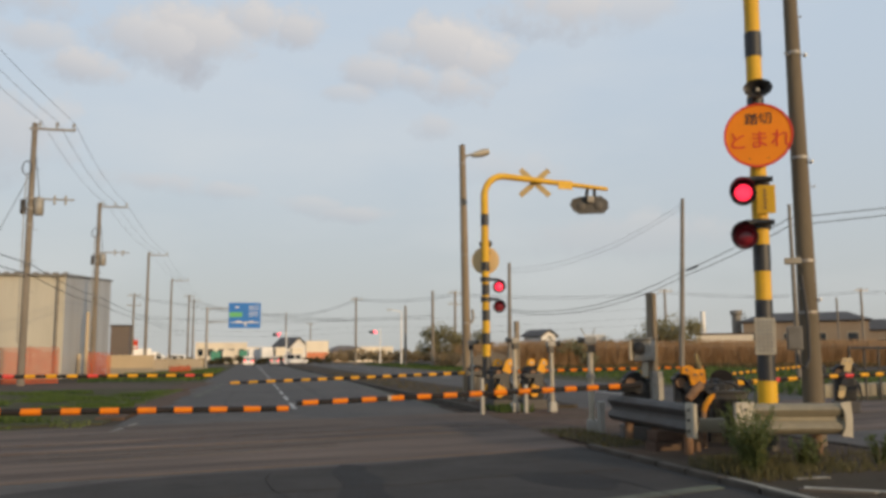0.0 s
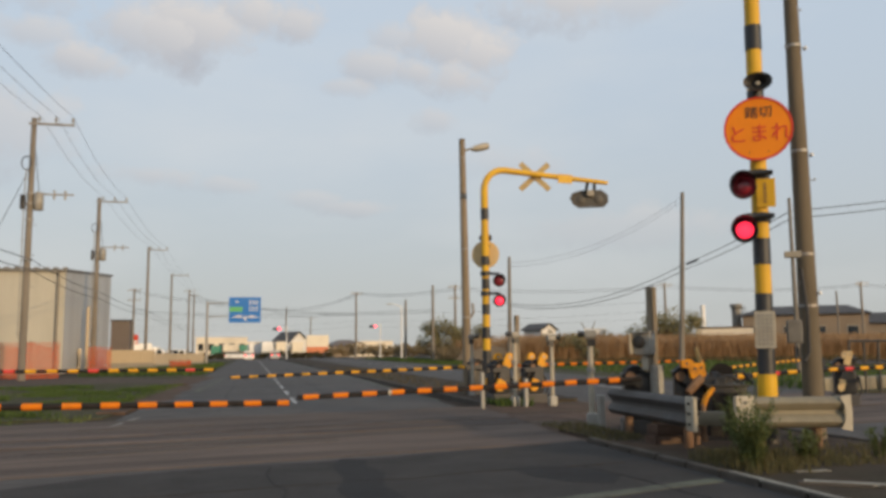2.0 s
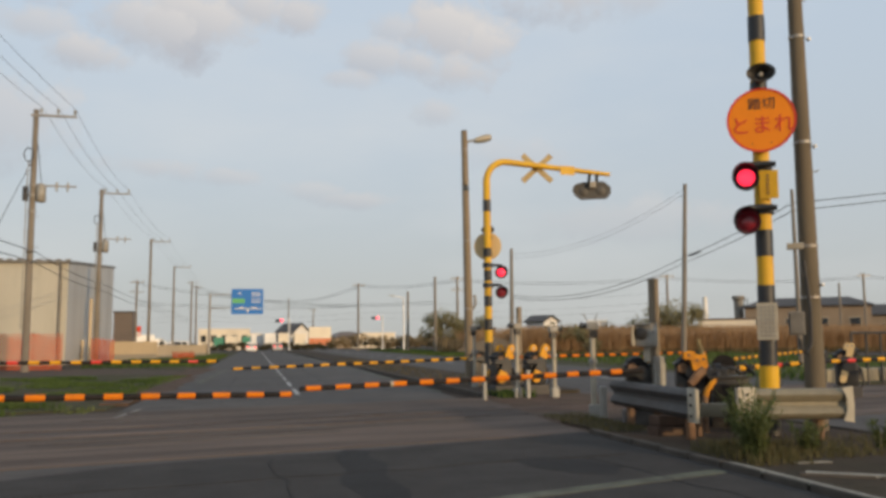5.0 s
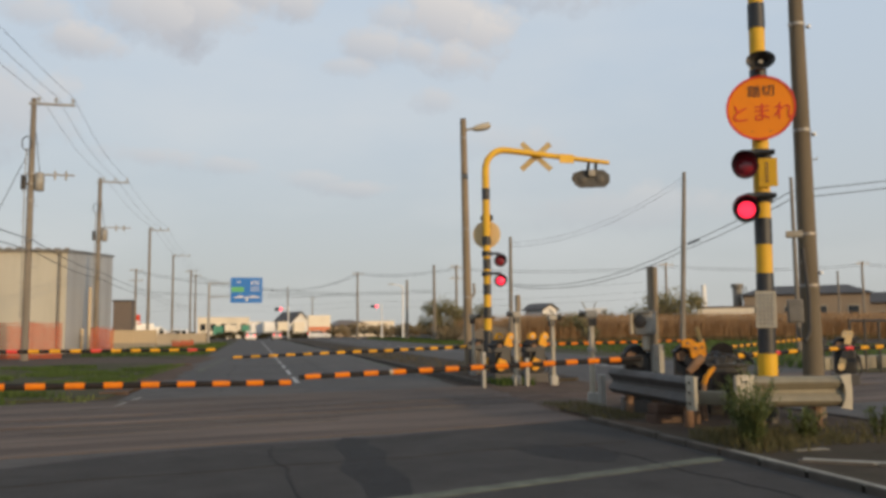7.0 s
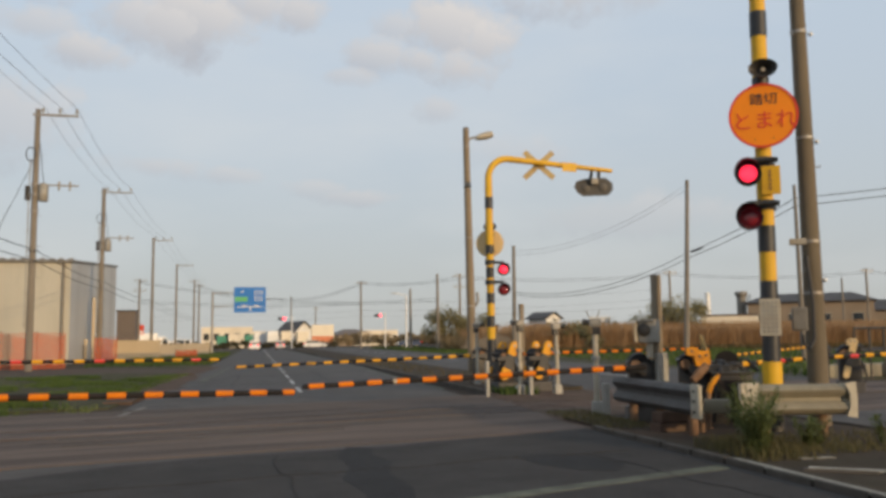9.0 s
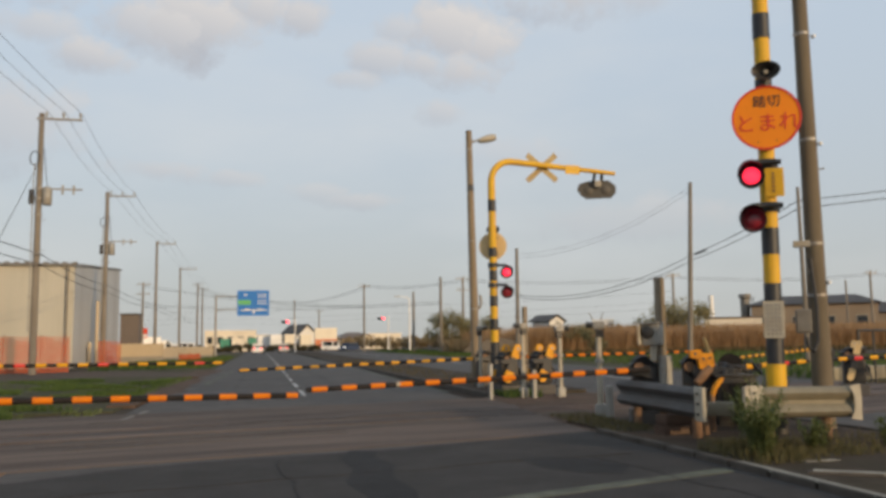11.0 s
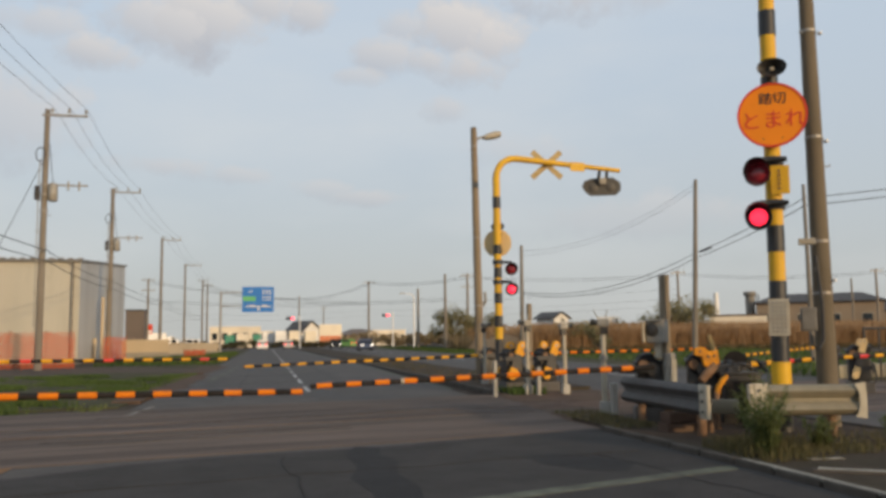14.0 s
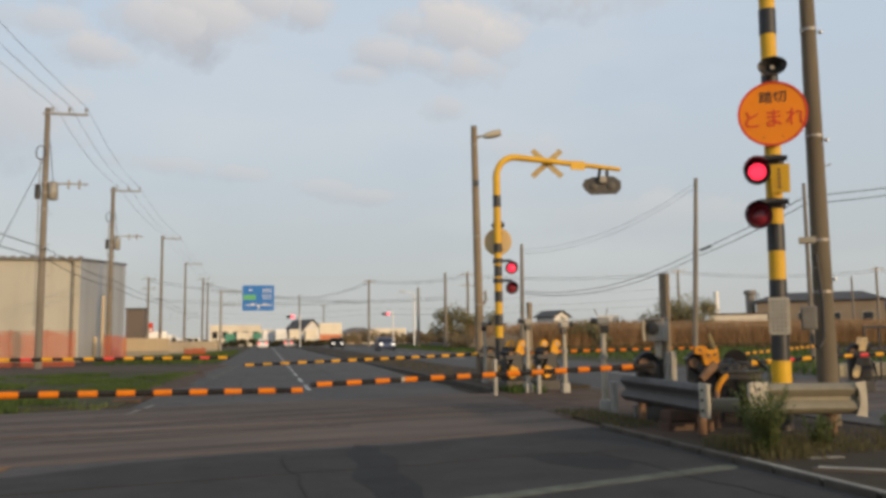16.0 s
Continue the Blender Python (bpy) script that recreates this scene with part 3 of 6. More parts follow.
def crossing_signal(x, y, rz, yellow_from, bands, top, reach, lamp_x, lamp_zs, disc_z, disc_r, facing, label, r=0.1, turn=0.0, horn_z=4.43, lean=0.0):
    """A striped pole that bends over into an arm, with loudspeaker, disc and two flashing lamps."""
    s = thing("crossing_signal", pose(x, y, 0, 0, lean, rz), label, "crossing signal", "crossing signals")
    bend = 0.55
    b = B()
    sg = 1 if reach > 0 else -1
    pts = [(0, 0, -0.3), (0, 0, 1.0), (0, 0, 2.5), (0, 0, top - bend)]
    pts += [(sg * (bend - bend * math.cos(radians(a))), 0, top - bend + bend * math.sin(radians(a))) for a in range(12, 91, 13)]
    pts += [(reach, 0, top - 0.044 * abs(reach))]
    rad = [r, r, r, r * 0.95] + [r * 0.86] * 7 + [r * 0.55]
    part("pole", tube(b, pts, rad, 20), YELLOW, s, "yellow steel pole bending into an arm", smooth=True)
    for z0, z1 in bands:
        b = B()
        ring_band(b, z0, z1, r + 0.004)
        part("band", b, BLACK, s, smooth=True)
    # dark foot of the pole, 0.45 high on the near signal
    b = B()
    ring_band(b, 0.0, 0.45 if facing > 0 else 0.1, r + 0.02)
    part("base_collar", b, DARK_METAL, s, smooth=True)
    b = B()
    ring_band(b, 0.44 if facing > 0 else 0.05, bands[0][0], r + 0.016)
    part("base_sleeve", b, YELLOW if facing > 0 else BLACK, s, smooth=True)
    # round disc on clamps
    dy = -(r + 0.05) * facing
    face = pose(0, 0, 0, 0, 0, turn)
    d = part("disc", lathe_y([(0, 0.006), (disc_r - 0.004, 0.006), (disc_r, 0.0), (disc_r - 0.004, -0.006), (0, -0.006)], 48),
             DISC_ORANGE if facing > 0 else SIGN_BACK, s, "round orange disc" if facing > 0 else "pale weathered back of a round disc", face @ pose(0.015 * facing, dy, disc_z))
    for dz in (-0.2, 0.2):
        b = B()
        box(b, (0, dy * 0.45, disc_z + dz), (r * 2.2, abs(dy) * 0.85, 0.05), 0.008)
        part("clamp", b, BLACK, s, m=face)
    if facing > 0:
        part("rim", lathe_y([(disc_r + 0.006, -0.012), (disc_r - 0.022, -0.012), (disc_r - 0.022, -0.007), (disc_r + 0.006, 0.008), (disc_r + 0.006, -0.012)], 48), SIGN_RED, d, "red rim")
        words("踏切", 0.165, BLACK, d, pose(0.01, -0.011, 0.2, 90), label="dark lettering")
        words("とまれ", 0.255, SIGN_RED, d, pose(0.01, -0.011, -0.075, 90), label="red lettering")
        for bx in (-0.11, 0.11):
            b = B()
            tube(b, [(bx, -0.005, -0.3), (bx, -0.014, -0.3)], 0.008, 8)
            part("bolt", b, BLACK, d)
    for z in lamp_zs:
        PLATES.append(flasher(s, lamp_x, z, turn - (3 if facing > 0 else -14)))
        b = B()
        ring_band(b, z + 0.13, z + 0.25, r + 0.03)
        part("lamp_clamp", b, BLACK, s, smooth=True)
    # loudspeaker horn
    b = lathe_y([(0.0, -0.01), (0.03, -0.03), (0.03, 0.02), (0.06, 0.02), (0.09, -0.04), (0.15, -0.1), (0.165, -0.11), (0.16, -0.08), (0.11, 0.06), (0.07, 0.16), (0.0, 0.17)], 24)
    bmesh.ops.transform(b, matrix=Matrix.Diagonal((1.05, 1, 0.72, 1)), verts=b.verts)
    sp = part("loudspeaker", b, DARK_METAL, s, "black horn loudspeaker", face @ pose(0.03 * facing, -0.22 * facing, horn_z, 0, 0, 0 if facing > 0 else 180), True)
    part("horn_plug", lathe_y([(0.0, -0.05), (0.025, -0.045), (0.03, -0.02), (0.0, -0.02)], 12), PALE_METAL, sp)
    return s


near = crossing_signal(6.2, 9.2, 0, 0, [(0.88, 1.87), (2.23, 2.56), (4.36, 4.47), (5.01, 5.34)], 6.75, -3.2, -0.325,
                       (3.175, 2.63), 3.94, 0.405, 1, "yellow and black striped crossing signal with orange stop disc", turn=-33, lean=0.9, horn_z=4.5)
far = crossing_signal(5.86, 20.45, 6, 0, [(0.9, 1.2), (1.5, 1.79), (2.10, 2.37), (2.75, 3.02), (3.36, 3.60), (4.54, 4.84)], 5.88, 3.62, 0.30,
                      (2.96, 2.45), 3.66, 0.36, -1, "yellow and black striped crossing signal with crossbuck on its arm", turn=-30, horn_z=4.12)


def bars(parent, w, h, rows, cols, material, m, y=-0.012, name="writing_bar"):
    """Plain bars in place of small writing."""
    for i in range(rows):
        for j in range(cols):
            b = B()
            box(b, ((j + 0.5) / cols * w - w / 2, y, h / 2 - (i + 0.5) / rows * h), (w / cols * random.uniform(0.45, 0.75), 0.004, h / rows * 0.6))
            part(name, b, material, parent, m=m)


face = pose(0, 0, 0, 0, 0, -33)
b = B()
box(b, (0.075, -0.13, 3.12), (0.22, 0.012, 0.36), 0.004)
plate_y = part("notice_plate", b, YELLOW, near, "small yellow notice plate", face)
bars(plate_y, 0.06, 0.27, 5, 1, RUST, pose(0.065, -0.13, 3.12))
b = B()
box(b, (0.0, -0.135, 1.42), (0.24, 0.012, 0.45), 0.004)
plate_w = part("notice_plate", b, PALE_METAL, near, "white notice plate with small print", face)
bars(plate_w, 0.19, 0.4, 8, 4, GREY_BOX, pose(0, -0.135, 1.42))
# far signal: crossbuck, small plate and overhead lamp board on the arm
for k, ang in enumerate((42, -42)):
    b = B()
    box(b, (0, 0, 0), (1.05, 0.02, 0.15), 0.005)
    part("crossbuck_blade", b, BLADE_BACK, far, "back of a crossbuck blade", pose(1.5, 0.1 + 0.022 * k, 5.79, 0, ang, -14))
b = B()
box(b, (2.3, -0.09, 5.74), (0.42, 0.015, 0.24), 0.004)
part("arm_plate", b, YELLOW, far, "small yellow plate")
b = B()
prism(b, [(-0.5, 0.02), (-0.44, 0.16), (-0.22, 0.22), (0.3, 0.22), (0.48, 0.08), (0.48, -0.1), (0.36, -0.22), (-0.28, -0.22), (-0.42, -0.12)], -0.03, 0.04)
board = part("lamp_board", b, mat("lamp_board_grey", (0.1, 0.09, 0.075), 0.6, 0.2, vary=0.15, scale=3, bump=0.05), far, "dark grey back board of overhead lamps", pose(3.12, 0.1, 5.27, 0, 0, -28) @ Matrix.Diagonal((1.05, 1, 1.08, 1)))
for x in (-0.22, 0.22):
    part("lamp_back", lathe_y([(0, -0.06), (0.06, -0.055), (0.1, -0.04), (0.12, -0.028), (0, -0.028)], 16), board.data.materials[0], board, m=pose(x, 0, -0.02), smooth=True)
b = B()
box(b, (0, 0, 0), (0.16, 0.14, 0.16), 0.02)
part("junction_box", b, PALE_METAL, board, m=pose(0.03, -0.08, 0.13))
for x in (-0.12, 0.14):
    b = B()
    tube(b, [(3.12 + x, 0.08, 5.4), (3.12 + x * 0.8, 0.0, 5.72)], 0.045, 8)
    part("hanger", b, BLACK, far, smooth=True)


# ---- barrier booms ----
def boom(name, p0, p1, colours, period, r0, r1, label, group="barrier booms", start=0.0):
    """A striped tapering pole from its pivot p0 to its tip p1; sleeves alternate along it."""
    p0, p1 = Vector(p0), Vector(p1)
    d = p1 - p0
    q = d.to_track_quat("X", "Z").to_matrix().to_4x4()
    s = thing(name, Matrix.Translation(p0) @ q, label, "barrier boom", group)
    b = B()
    part("pole", tube(b, [(0, 0, 0), (d.length, 0, 0)], [r0, r1], 10), BOOM_BLACK, s, smooth=True)
    x, k = start, 0
    while x < d.length - 0.02:
        e = min(d.length - 0.004, x + period * 0.5)
        ra, rb = (r0 + (r1 - r0) * v / d.length + 0.002 for v in (x, e))
        b = B()
        tube(b, [(x, 0, 0), (e, 0, 0)], [ra, rb], 10)
        part("sleeve", b, colours[k % len(colours)], s, smooth=True)
        x += period
        k += 1
    return s


near_boom = boom("barrier_boom", (5.25, 10.69, 0.793), (0.54, 9.62, 0.694), [BOOM_ORANGE], 0.352, 0.037, 0.028, "orange and black striped barrier boom lowered across the road", start=0.368)
b = B()
tube(b, [(3.7, 0, 0), (3.74, 0, 0)], 0.033, 10)
part("reflector_ring", b, PALE_METAL, near_boom, "white reflector ring", smooth=True)
boom("barrier_boom", (-4.6, 8.6, 0.732), (0.44, 9.5, 0.645), [BOOM_ORANGE], 0.36, 0.037, 0.029, "orange and black striped barrier boom lowered across the road", start=0.31)
boom("barrier_boom", (5.68, 21.5, 0.775), (-0.43, 20.2, 0.63), [BOOM_YELLOW], 0.42, 0.04, 0.028, "yellow and black striped barrier boom across the far side", start=0.13)
boom("barrier_boom", (-6.2, 19.0, 0.86), (-0.75, 20.2, 0.816), [BOOM_YELLOW] * 2 + ([BOOM_RED] + [BOOM_YELLOW] * 3) + ([BOOM_RED] + [BOOM_YELLOW] * 4) + [BOOM_RED, BOOM_YELLOW], 0.41, 0.045, 0.03, "yellow, black and red barrier boom over the verge", start=0.4)
boom("barrier_boom", (6.3, 21.6, 0.79), (13.6, 23.2, 0.834), [BOOM_ORANGE], 0.42, 0.042, 0.028, "orange and black barrier boom beyond the median")
boom("barrier_boom", (15.6, 20.9, 0.883), (9.9, 16.6, 0.75), [BOOM_YELLOW], 0.42, 0.042, 0.028, "yellow and black barrier boom over the opposite road")
boom("barrier_boom", (6.15, 10.85, 0.755), (8.42, 11.62, 0.828), [BOOM_YELLOW] * 4 + [BOOM_RED, BOOM_YELLOW], 0.42, 0.042, 0.028, "yellow and black barrier boom over the opposite road")
boom("barrier_boom", (15.0, 13.8, 0.9), (8.9, 11.85, 0.835), [BOOM_YELLOW] * 13 + [BOOM_RED, BOOM_YELLOW], 0.42, 0.042, 0.028, "yellow, black and red barrier boom over the opposite road")


# ---- guard rails on the median ----
def guard_rail(x0, y0, x1, y1, top, posts, label, ends=(True, True), coat=None, bolted=(True, True)):
    """A W-shaped steel beam with rounded end plates, on posts."""
    d = Vector((x1 - x0, y1 - y0))
    s = thing("guard_rail", at(x0, y0, 0, math.degrees(math.atan2(d.y, d.x))), label, "guard rail", "guard rails")
    n = d.length
    prof = [(0.0, 0.0), (-0.05, 0.03), (-0.075, 0.07), (-0.05, 0.12), (-0.01, 0.155), (-0.01, 0.195), (-0.05, 0.23), (-0.075, 0.28), (-0.05, 0.32), (0.0, 0.35)]
    full = prof + [(x + 0.012, z) for x, z in reversed(prof)]
    b = B()
    prism(b, full, 0, n, pose(0, 0, top - 0.35) @ Matrix(((0, 1, 0, 0), (-1, 0, 0, 0), (0, 0, 1, 0), (0, 0, 0, 1))))
    part("beam", b, coat or GUARD, s, smooth=True)
    for e, xx in zip(ends, (0.0, n)):
        if e:
            b = B()
            sg = -1 if xx == 0 else 1
            if bolted[0 if xx == 0 else 1]:
                box(b, (xx - sg * 0.05, 0.085, top - 0.175), (0.2, 0.02, 0.39), 0.01)
                tube(b, [(xx + sg * 0.05, 0.085, top - 0.36), (xx + sg * 0.05, 0.085, top + 0.01)], 0.03, 10)
            else:       # flared fishtail end
                tail = [(0.02, 0.025), (0.03, -0.175), (0.02, -0.38), (-0.1, -0.36), (-0.055, -0.27), (-0.045, -0.175), (-0.055, -0.09), (-0.1, 0.0)]
                prism(b, [(xx + sg * u, top + v) for u, v in tail], 0.074, 0.096)
            part("end_plate", b, PALE_METAL, s, smooth=True)
            for dz in (0.06, 0.17, 0.29) if bolted[0 if xx == 0 else 1] else ():
                b = B()
                tube(b, [(xx - sg * 0.05, 0.1, top - dz), (xx - sg * 0.05, 0.115, top - dz)], 0.017, 8)
                part("bolt", b, DARK_METAL, s)
    for px in posts:
        b = B()
        tube(b, [(px, -0.1, -0.2), (px, -0.1, top - 0.06)], 0.057, 12)
        part("post", b, RUST, s, "rusty steel post", smooth=True)
        b = B()
        box(b, (px, -0.035, top - 0.175), (0.07, 0.08, 0.1), 0.006)
        part("spacer", b, RUST, s)
    return s


# the beams' fronts face the road, so they run from right to left
# the first beam's dark coat holds the shade on its face
guard_rail(4.93, 8.6, 5.08, 11.25, 0.645, (0.5, 1.4, 2.3), "dirty grey steel guard rail coloured as in shade, with bolted end along the kerb", ends=(True, False), coat=GUARD_SHADED)
guard_rail(6.64, 8.37, 5.45, 8.65, 0.645, (0.3, 0.95), "pale grey steel guard rail with rounded end", bolted=(False, True))


# ---- poles ----
def bare_pole(name, x, y, h, r0, r1, material, label, lean=(0, 0), category="pole", group="", bands=()):
    s = thing(name, pose(x, y, 0, lean[0], lean[1]), label, category, group)
    b = B()
    part("shaft", tube(b, [(0, 0, -0.4), (0, 0, h / 2), (0, 0, h)], [r0, (r0 + r1) / 2, r1], 20), material, s, smooth=True)
    b = B()
    tube(b, [(0, 0, h), (0, 0, h + 0.02)], [r1 * 1.03, r1 * 0.9], 16)
    part("cap", b, DARK_METAL, s)
    for z in bands:
        b = B()
        ring_band(b, z, z + 0.035, r0 + (r1 - r0) * z / h + 0.006)
        part("strap", b, GALV, s, smooth=True)
    return s


cp = bare_pole("crossing_pole", 7.07, 9.5, 9.0, 0.136, 0.068, POLE_DARK, "brown concrete pole with steel straps beside the signal", (0, 0.25), bands=(1.72, 2.39, 3.77, 5.22))
for k, (z, ang) in enumerate(((1.45, 40), (2.03, -150), (2.75, 30), (3.4, -20), (4.05, 160), (4.62, 20), (5.2, -160), (5.78, 10), (6.4, -170))):
    b = B()
    tube(b, [(0.1, 0, z), (0.175, 0, z), (0.18, 0, z + 0.025)], 0.009, 6)
    part("step_bolt", b, GALV, cp, m=pose(0, 0, 0, 0, 0, ang))
for z in (1.9, 3.72, 5.18):
    b = B()
    tube(b, [(0.08, -0.11, z), (0.09, -0.15, z)], [0.03, 0.022], 10)
    part("insulator", b, WHITE_PAINT, cp, "white porcelain knob", smooth=True)
lp = bare_pole("street_lamp", 5.87, 22.4, 7.15, 0.13, 0.085, POLE_CONCRETE, "brown pole with a street lamp head", (0, -0.7), "street lamp", bands=(2.1, 4.0, 5.5, 6.6))


def utility_pole(x, y, h, label, arms, box_z=None, low_arm=None, r0=0.19, r1=0.12, group="power poles"):
    s = thing("utility_pole", at(x, y, 0), label, "utility pole", group)
    b = B()
    part("shaft", tube(b, [(0, 0, -0.5), (0, 0, h)], [r0, r1], 14), POLE_GREY, s, smooth=True)
    for z, x0, x1 in arms:
        b = B()
        box(b, ((x0 + x1) / 2, -0.12, z), (x1 - x0, 0.09, 0.11), 0.01)
        part("crossarm", b, GALV, s)
        for k in range(3):
            b = B()
            xx = x0 + 0.45 + (x1 - x0 - 0.55) * k / 2
            tube(b, [(xx, -0.12, z + 0.05), (xx, -0.12, z + 0.15), (xx, -0.12, z + 0.18), (xx, -0.12, z + 0.34)], [0.03, 0.03, 0.08, 0.06], 8)
            part("insulator", b, GREY_BOX, s)
    if low_arm:
        b = B()
        box(b, (low_arm[1] / 2, -0.12, low_arm[0]), (low_arm[1], 0.07, 0.08), 0.01)
        part("service_arm", b, GALV, s)
        for xx in (0.55, 0.8):
            b = B()
            tube(b, [(low_arm[1] * xx, -0.12, low_arm[0] - 0.25), (low_arm[1] * xx, -0.12, low_arm[0] + 0.2)], 0.05, 8)
            part("switch", b, GREY_BOX, s)
    if box_z:
        b = B()
        tube(b, [(0.4, -0.1, box_z - 0.5), (0.4, -0.1, box_z - 0.44), (0.4, -0.1, box_z + 0.3), (0.4, -0.1, box_z + 0.4)], [0.19, 0.23, 0.23, 0.15], 16)
        part("transformer", b, GREY_BOX, s, "grey transformer can", smooth=True)
    if box_z:
        # hardware: cable coil, drop wires, step bolts and straps
        b = B()
        tube(b, [(-0.2 - 0.22 * math.cos(a * 0.7), -0.2, h * 0.82 + 0.35 * math.sin(a * 0.7)) for a in range(10)], 0.03, 6)
        part("cable_coil", b, WIRE, s, "black coiled cable", smooth=True)
        b = B()
        tube(b, [(0.2, -0.2, h * 0.86), (0.35, -0.25, box_z + 1.0), (0.42, -0.2, box_z + 0.42)], 0.02, 6)
        part("drop_wire", b, WIRE, s)
        b = B()
        tube(b, [(-0.2, -0.18, h * 0.8), (-0.24, -0.2, h * 0.65), (-0.22, -0.2, box_z - 1.2), (-0.2, -0.2, 2.0)], 0.03, 6)
        part("conduit", b, GREY_BOX, s)
        for k in range(12):
            b = B()
            zz = 2.2 + k * 0.75
            sgn = 1 if k % 2 else -1
            tube(b, [(0, 0, zz), (sgn * 0.36, -0.05, zz)], 0.014, 6)
            part("step_bolt", b, GALV, s)
        for zz in (h * 0.45, h * 0.6, box_z - 0.2, box_z + 0.3):
            b = B()
            ring_band(b, zz, zz + 0.08, r0 + 0.01, 12)
            part("strap", b, GALV, s)
        b = B()
        box(b, (-0.3, -0.1, box_z - 0.1), (0.22, 0.25, 0.7), 0.02)
        part("terminal_box", b, DARK_METAL, s)
    return s


utility_pole(-10.5, 43.4, 12.75, "grey concrete utility pole with crossarm and transformer", [(12.45, -0.2, 1.9)], 8.65, (8.95, 2.0), 0.185, 0.12)
utility_pole(-11.0, 65.0, 12.7, "grey concrete utility pole with crossarm and transformer", [(12.4, -0.2, 2.0)], 8.5, (9.0, 2.2), 0.2, 0.13)
utility_pole(-10.85, 95.0, 12.7, "grey concrete utility pole with crossarm", [(12.4, -0.2, 2.0)])
utility_pole(-11.0, 125.0, 12.5, "grey concrete utility pole with crossarm", [(12.3, -0.2, 2.3)])


def direction_sign(x, y):
    s = thing("direction_sign", at(x, y, 0), "blue overhead direction sign on a cantilever pole", "road sign")
    b = B()
    part("post", tube(b, [(0, 0, -0.3), (0, 0, 6.5)], [0.15, 0.11], 14), GALV, s, smooth=True)
    for z in (6.35, 4.95):
        b = B()
        tube(b, [(0, 0, z), (2.3, 0, z + 0.05)], [0.07, 0.05], 10)
        part("arm", b, GALV, s, smooth=True)
    b = B()
    box(b, (3.8, -0.1, 5.65), (3.25, 0.06, 2.65), 0.02)
    p = part("panel", b, mat("sign_blue", (0.016, 0.16, 0.5), 0.4, vary=0.06, scale=2, bump=0.02), s, "blue enamel panel")
    white, green = WHITE_PAINT, mat("sign_green", (0.12, 0.42, 0.15), 0.4, vary=0.05, bump=0.02)
    marks = [(2.9, 5.72, 1.3, 0.5, green), (3.0, 6.5, 0.35, 0.12, white), (3.85, 4.9, 2.7, 0.1, white), (3.85, 4.7, 0.18, 0.35, white), (3.2, 4.98, 0.5, 0.18, white), (4.5, 4.98, 0.5, 0.18, white)]
    for cz in (6.55, 6.3, 5.9, 5.62):
        marks += [(4.35 + 0.33 * k, cz, 0.2, 0.13, white) for k in range(3)]
    for cx, cz, w, h, m_ in marks:
        b = B()
        box(b, (cx, -0.138, cz), (w, 0.012, h))
        part("marking", b, m_, p)
    return s


direction_sign(-4.3, 90.0)


# ---- shed on the verge ----
def shed():
    s = thing("storage_shed", at(-12.0, 59.7), "large cream corrugated metal shed with grey side", "shed")
    cream = mat("cream_sheet_metal", (0.465, 0.44, 0.365), 0.5, 0.1, vary=0.1, scale=1.2, stain=(0.3, 0.25, 0.18), stain_amt=0.5, stain_scale=0.3, bump=0.05, streak=0.2)
    grey = mat("grey_sheet_metal", (0.44, 0.44, 0.43), 0.45, 0.1, vary=0.12, scale=1.2, stain=(0.24, 0.22, 0.2), stain_amt=0.5, stain_scale=0.3, bump=0.05, streak=0.2)
    roofm = mat("dark_roof_metal", (0.2, 0.19, 0.175), 0.6, 0.2, vary=0.15, scale=2, bump=0.1)
    w, deep, h0, h1 = 26.0, 18.5, 6.7, 8.0
    # ribbed front
    b = B()
    n = int(w / 0.2)
    prev = None
    for k in range(n * 2 + 1):
        x = -w + k * w / (n * 2)
        y = 0.0 if k % 2 else -0.005
        pair = (b.verts.new((x, y, -0.3)), b.verts.new((x, y, h0)))
        if prev:
            b.faces.new((prev[0], pair[0], pair[1], prev[1]))
        prev = pair
    part("front_wall", b, cream, s, "cream ribbed sheet metal")
    b = B()
    prev = None
    n = 100
    for k in range(n * 2 + 1):
        y = k * deep / (n * 2)
        x = 0.0 if k % 2 else 0.005
        pair = (b.verts.new((x, y, -0.3)), b.verts.new((x, y, h0 + (h1 - h0) * y / deep)))
        if prev:
            b.faces.new((prev[0], pair[0], pair[1], prev[1]))
        prev = pair
    part("side_wall", b, grey, s, "grey ribbed sheet metal")
    b = B()
    slab(b, [(-w, deep - 0.1), (0, deep - 0.1), (0, deep), (-w, deep)], -0.3, h1)
    slab(b, [(-w, 0.05), (-w + 0.1, 0.05), (-w + 0.1, deep - 0.1), (-w, deep - 0.1)], -0.3, h0)
    part("back_wall", b, grey, s)
    b = B()
    q = [(-0.25, h0), (deep + 0.1, h1), (deep + 0.1, h1 + 0.16), (-0.25, h0 + 0.16)]
    prism(b, q, 0, w + 0.2, pose(0.12, 0, 0) @ Matrix(((0, -1, 0, 0), (1, 0, 0, 0), (0, 0, 1, 0), (0, 0, 0, 1))))
    part("roof", b, roofm, s, "dark metal roof edge")
    b = B()
    for k in range(44):
        box(b, (-w + 0.4 + k * 0.595, -0.14, h0 + 0.2), (0.3, 0.3, 0.1))
    tagged(part("roof_ribs", b, roofm, s, "ribbed ends of the roof sheets"), kind="stuff")
    b = B()
    tube(b, [(-0.45, -0.12, -0.2), (-0.45, -0.12, h0)], 0.09, 8)
    part("downpipe", b, DULL_GREY, s, "brownish downpipe")


shed()


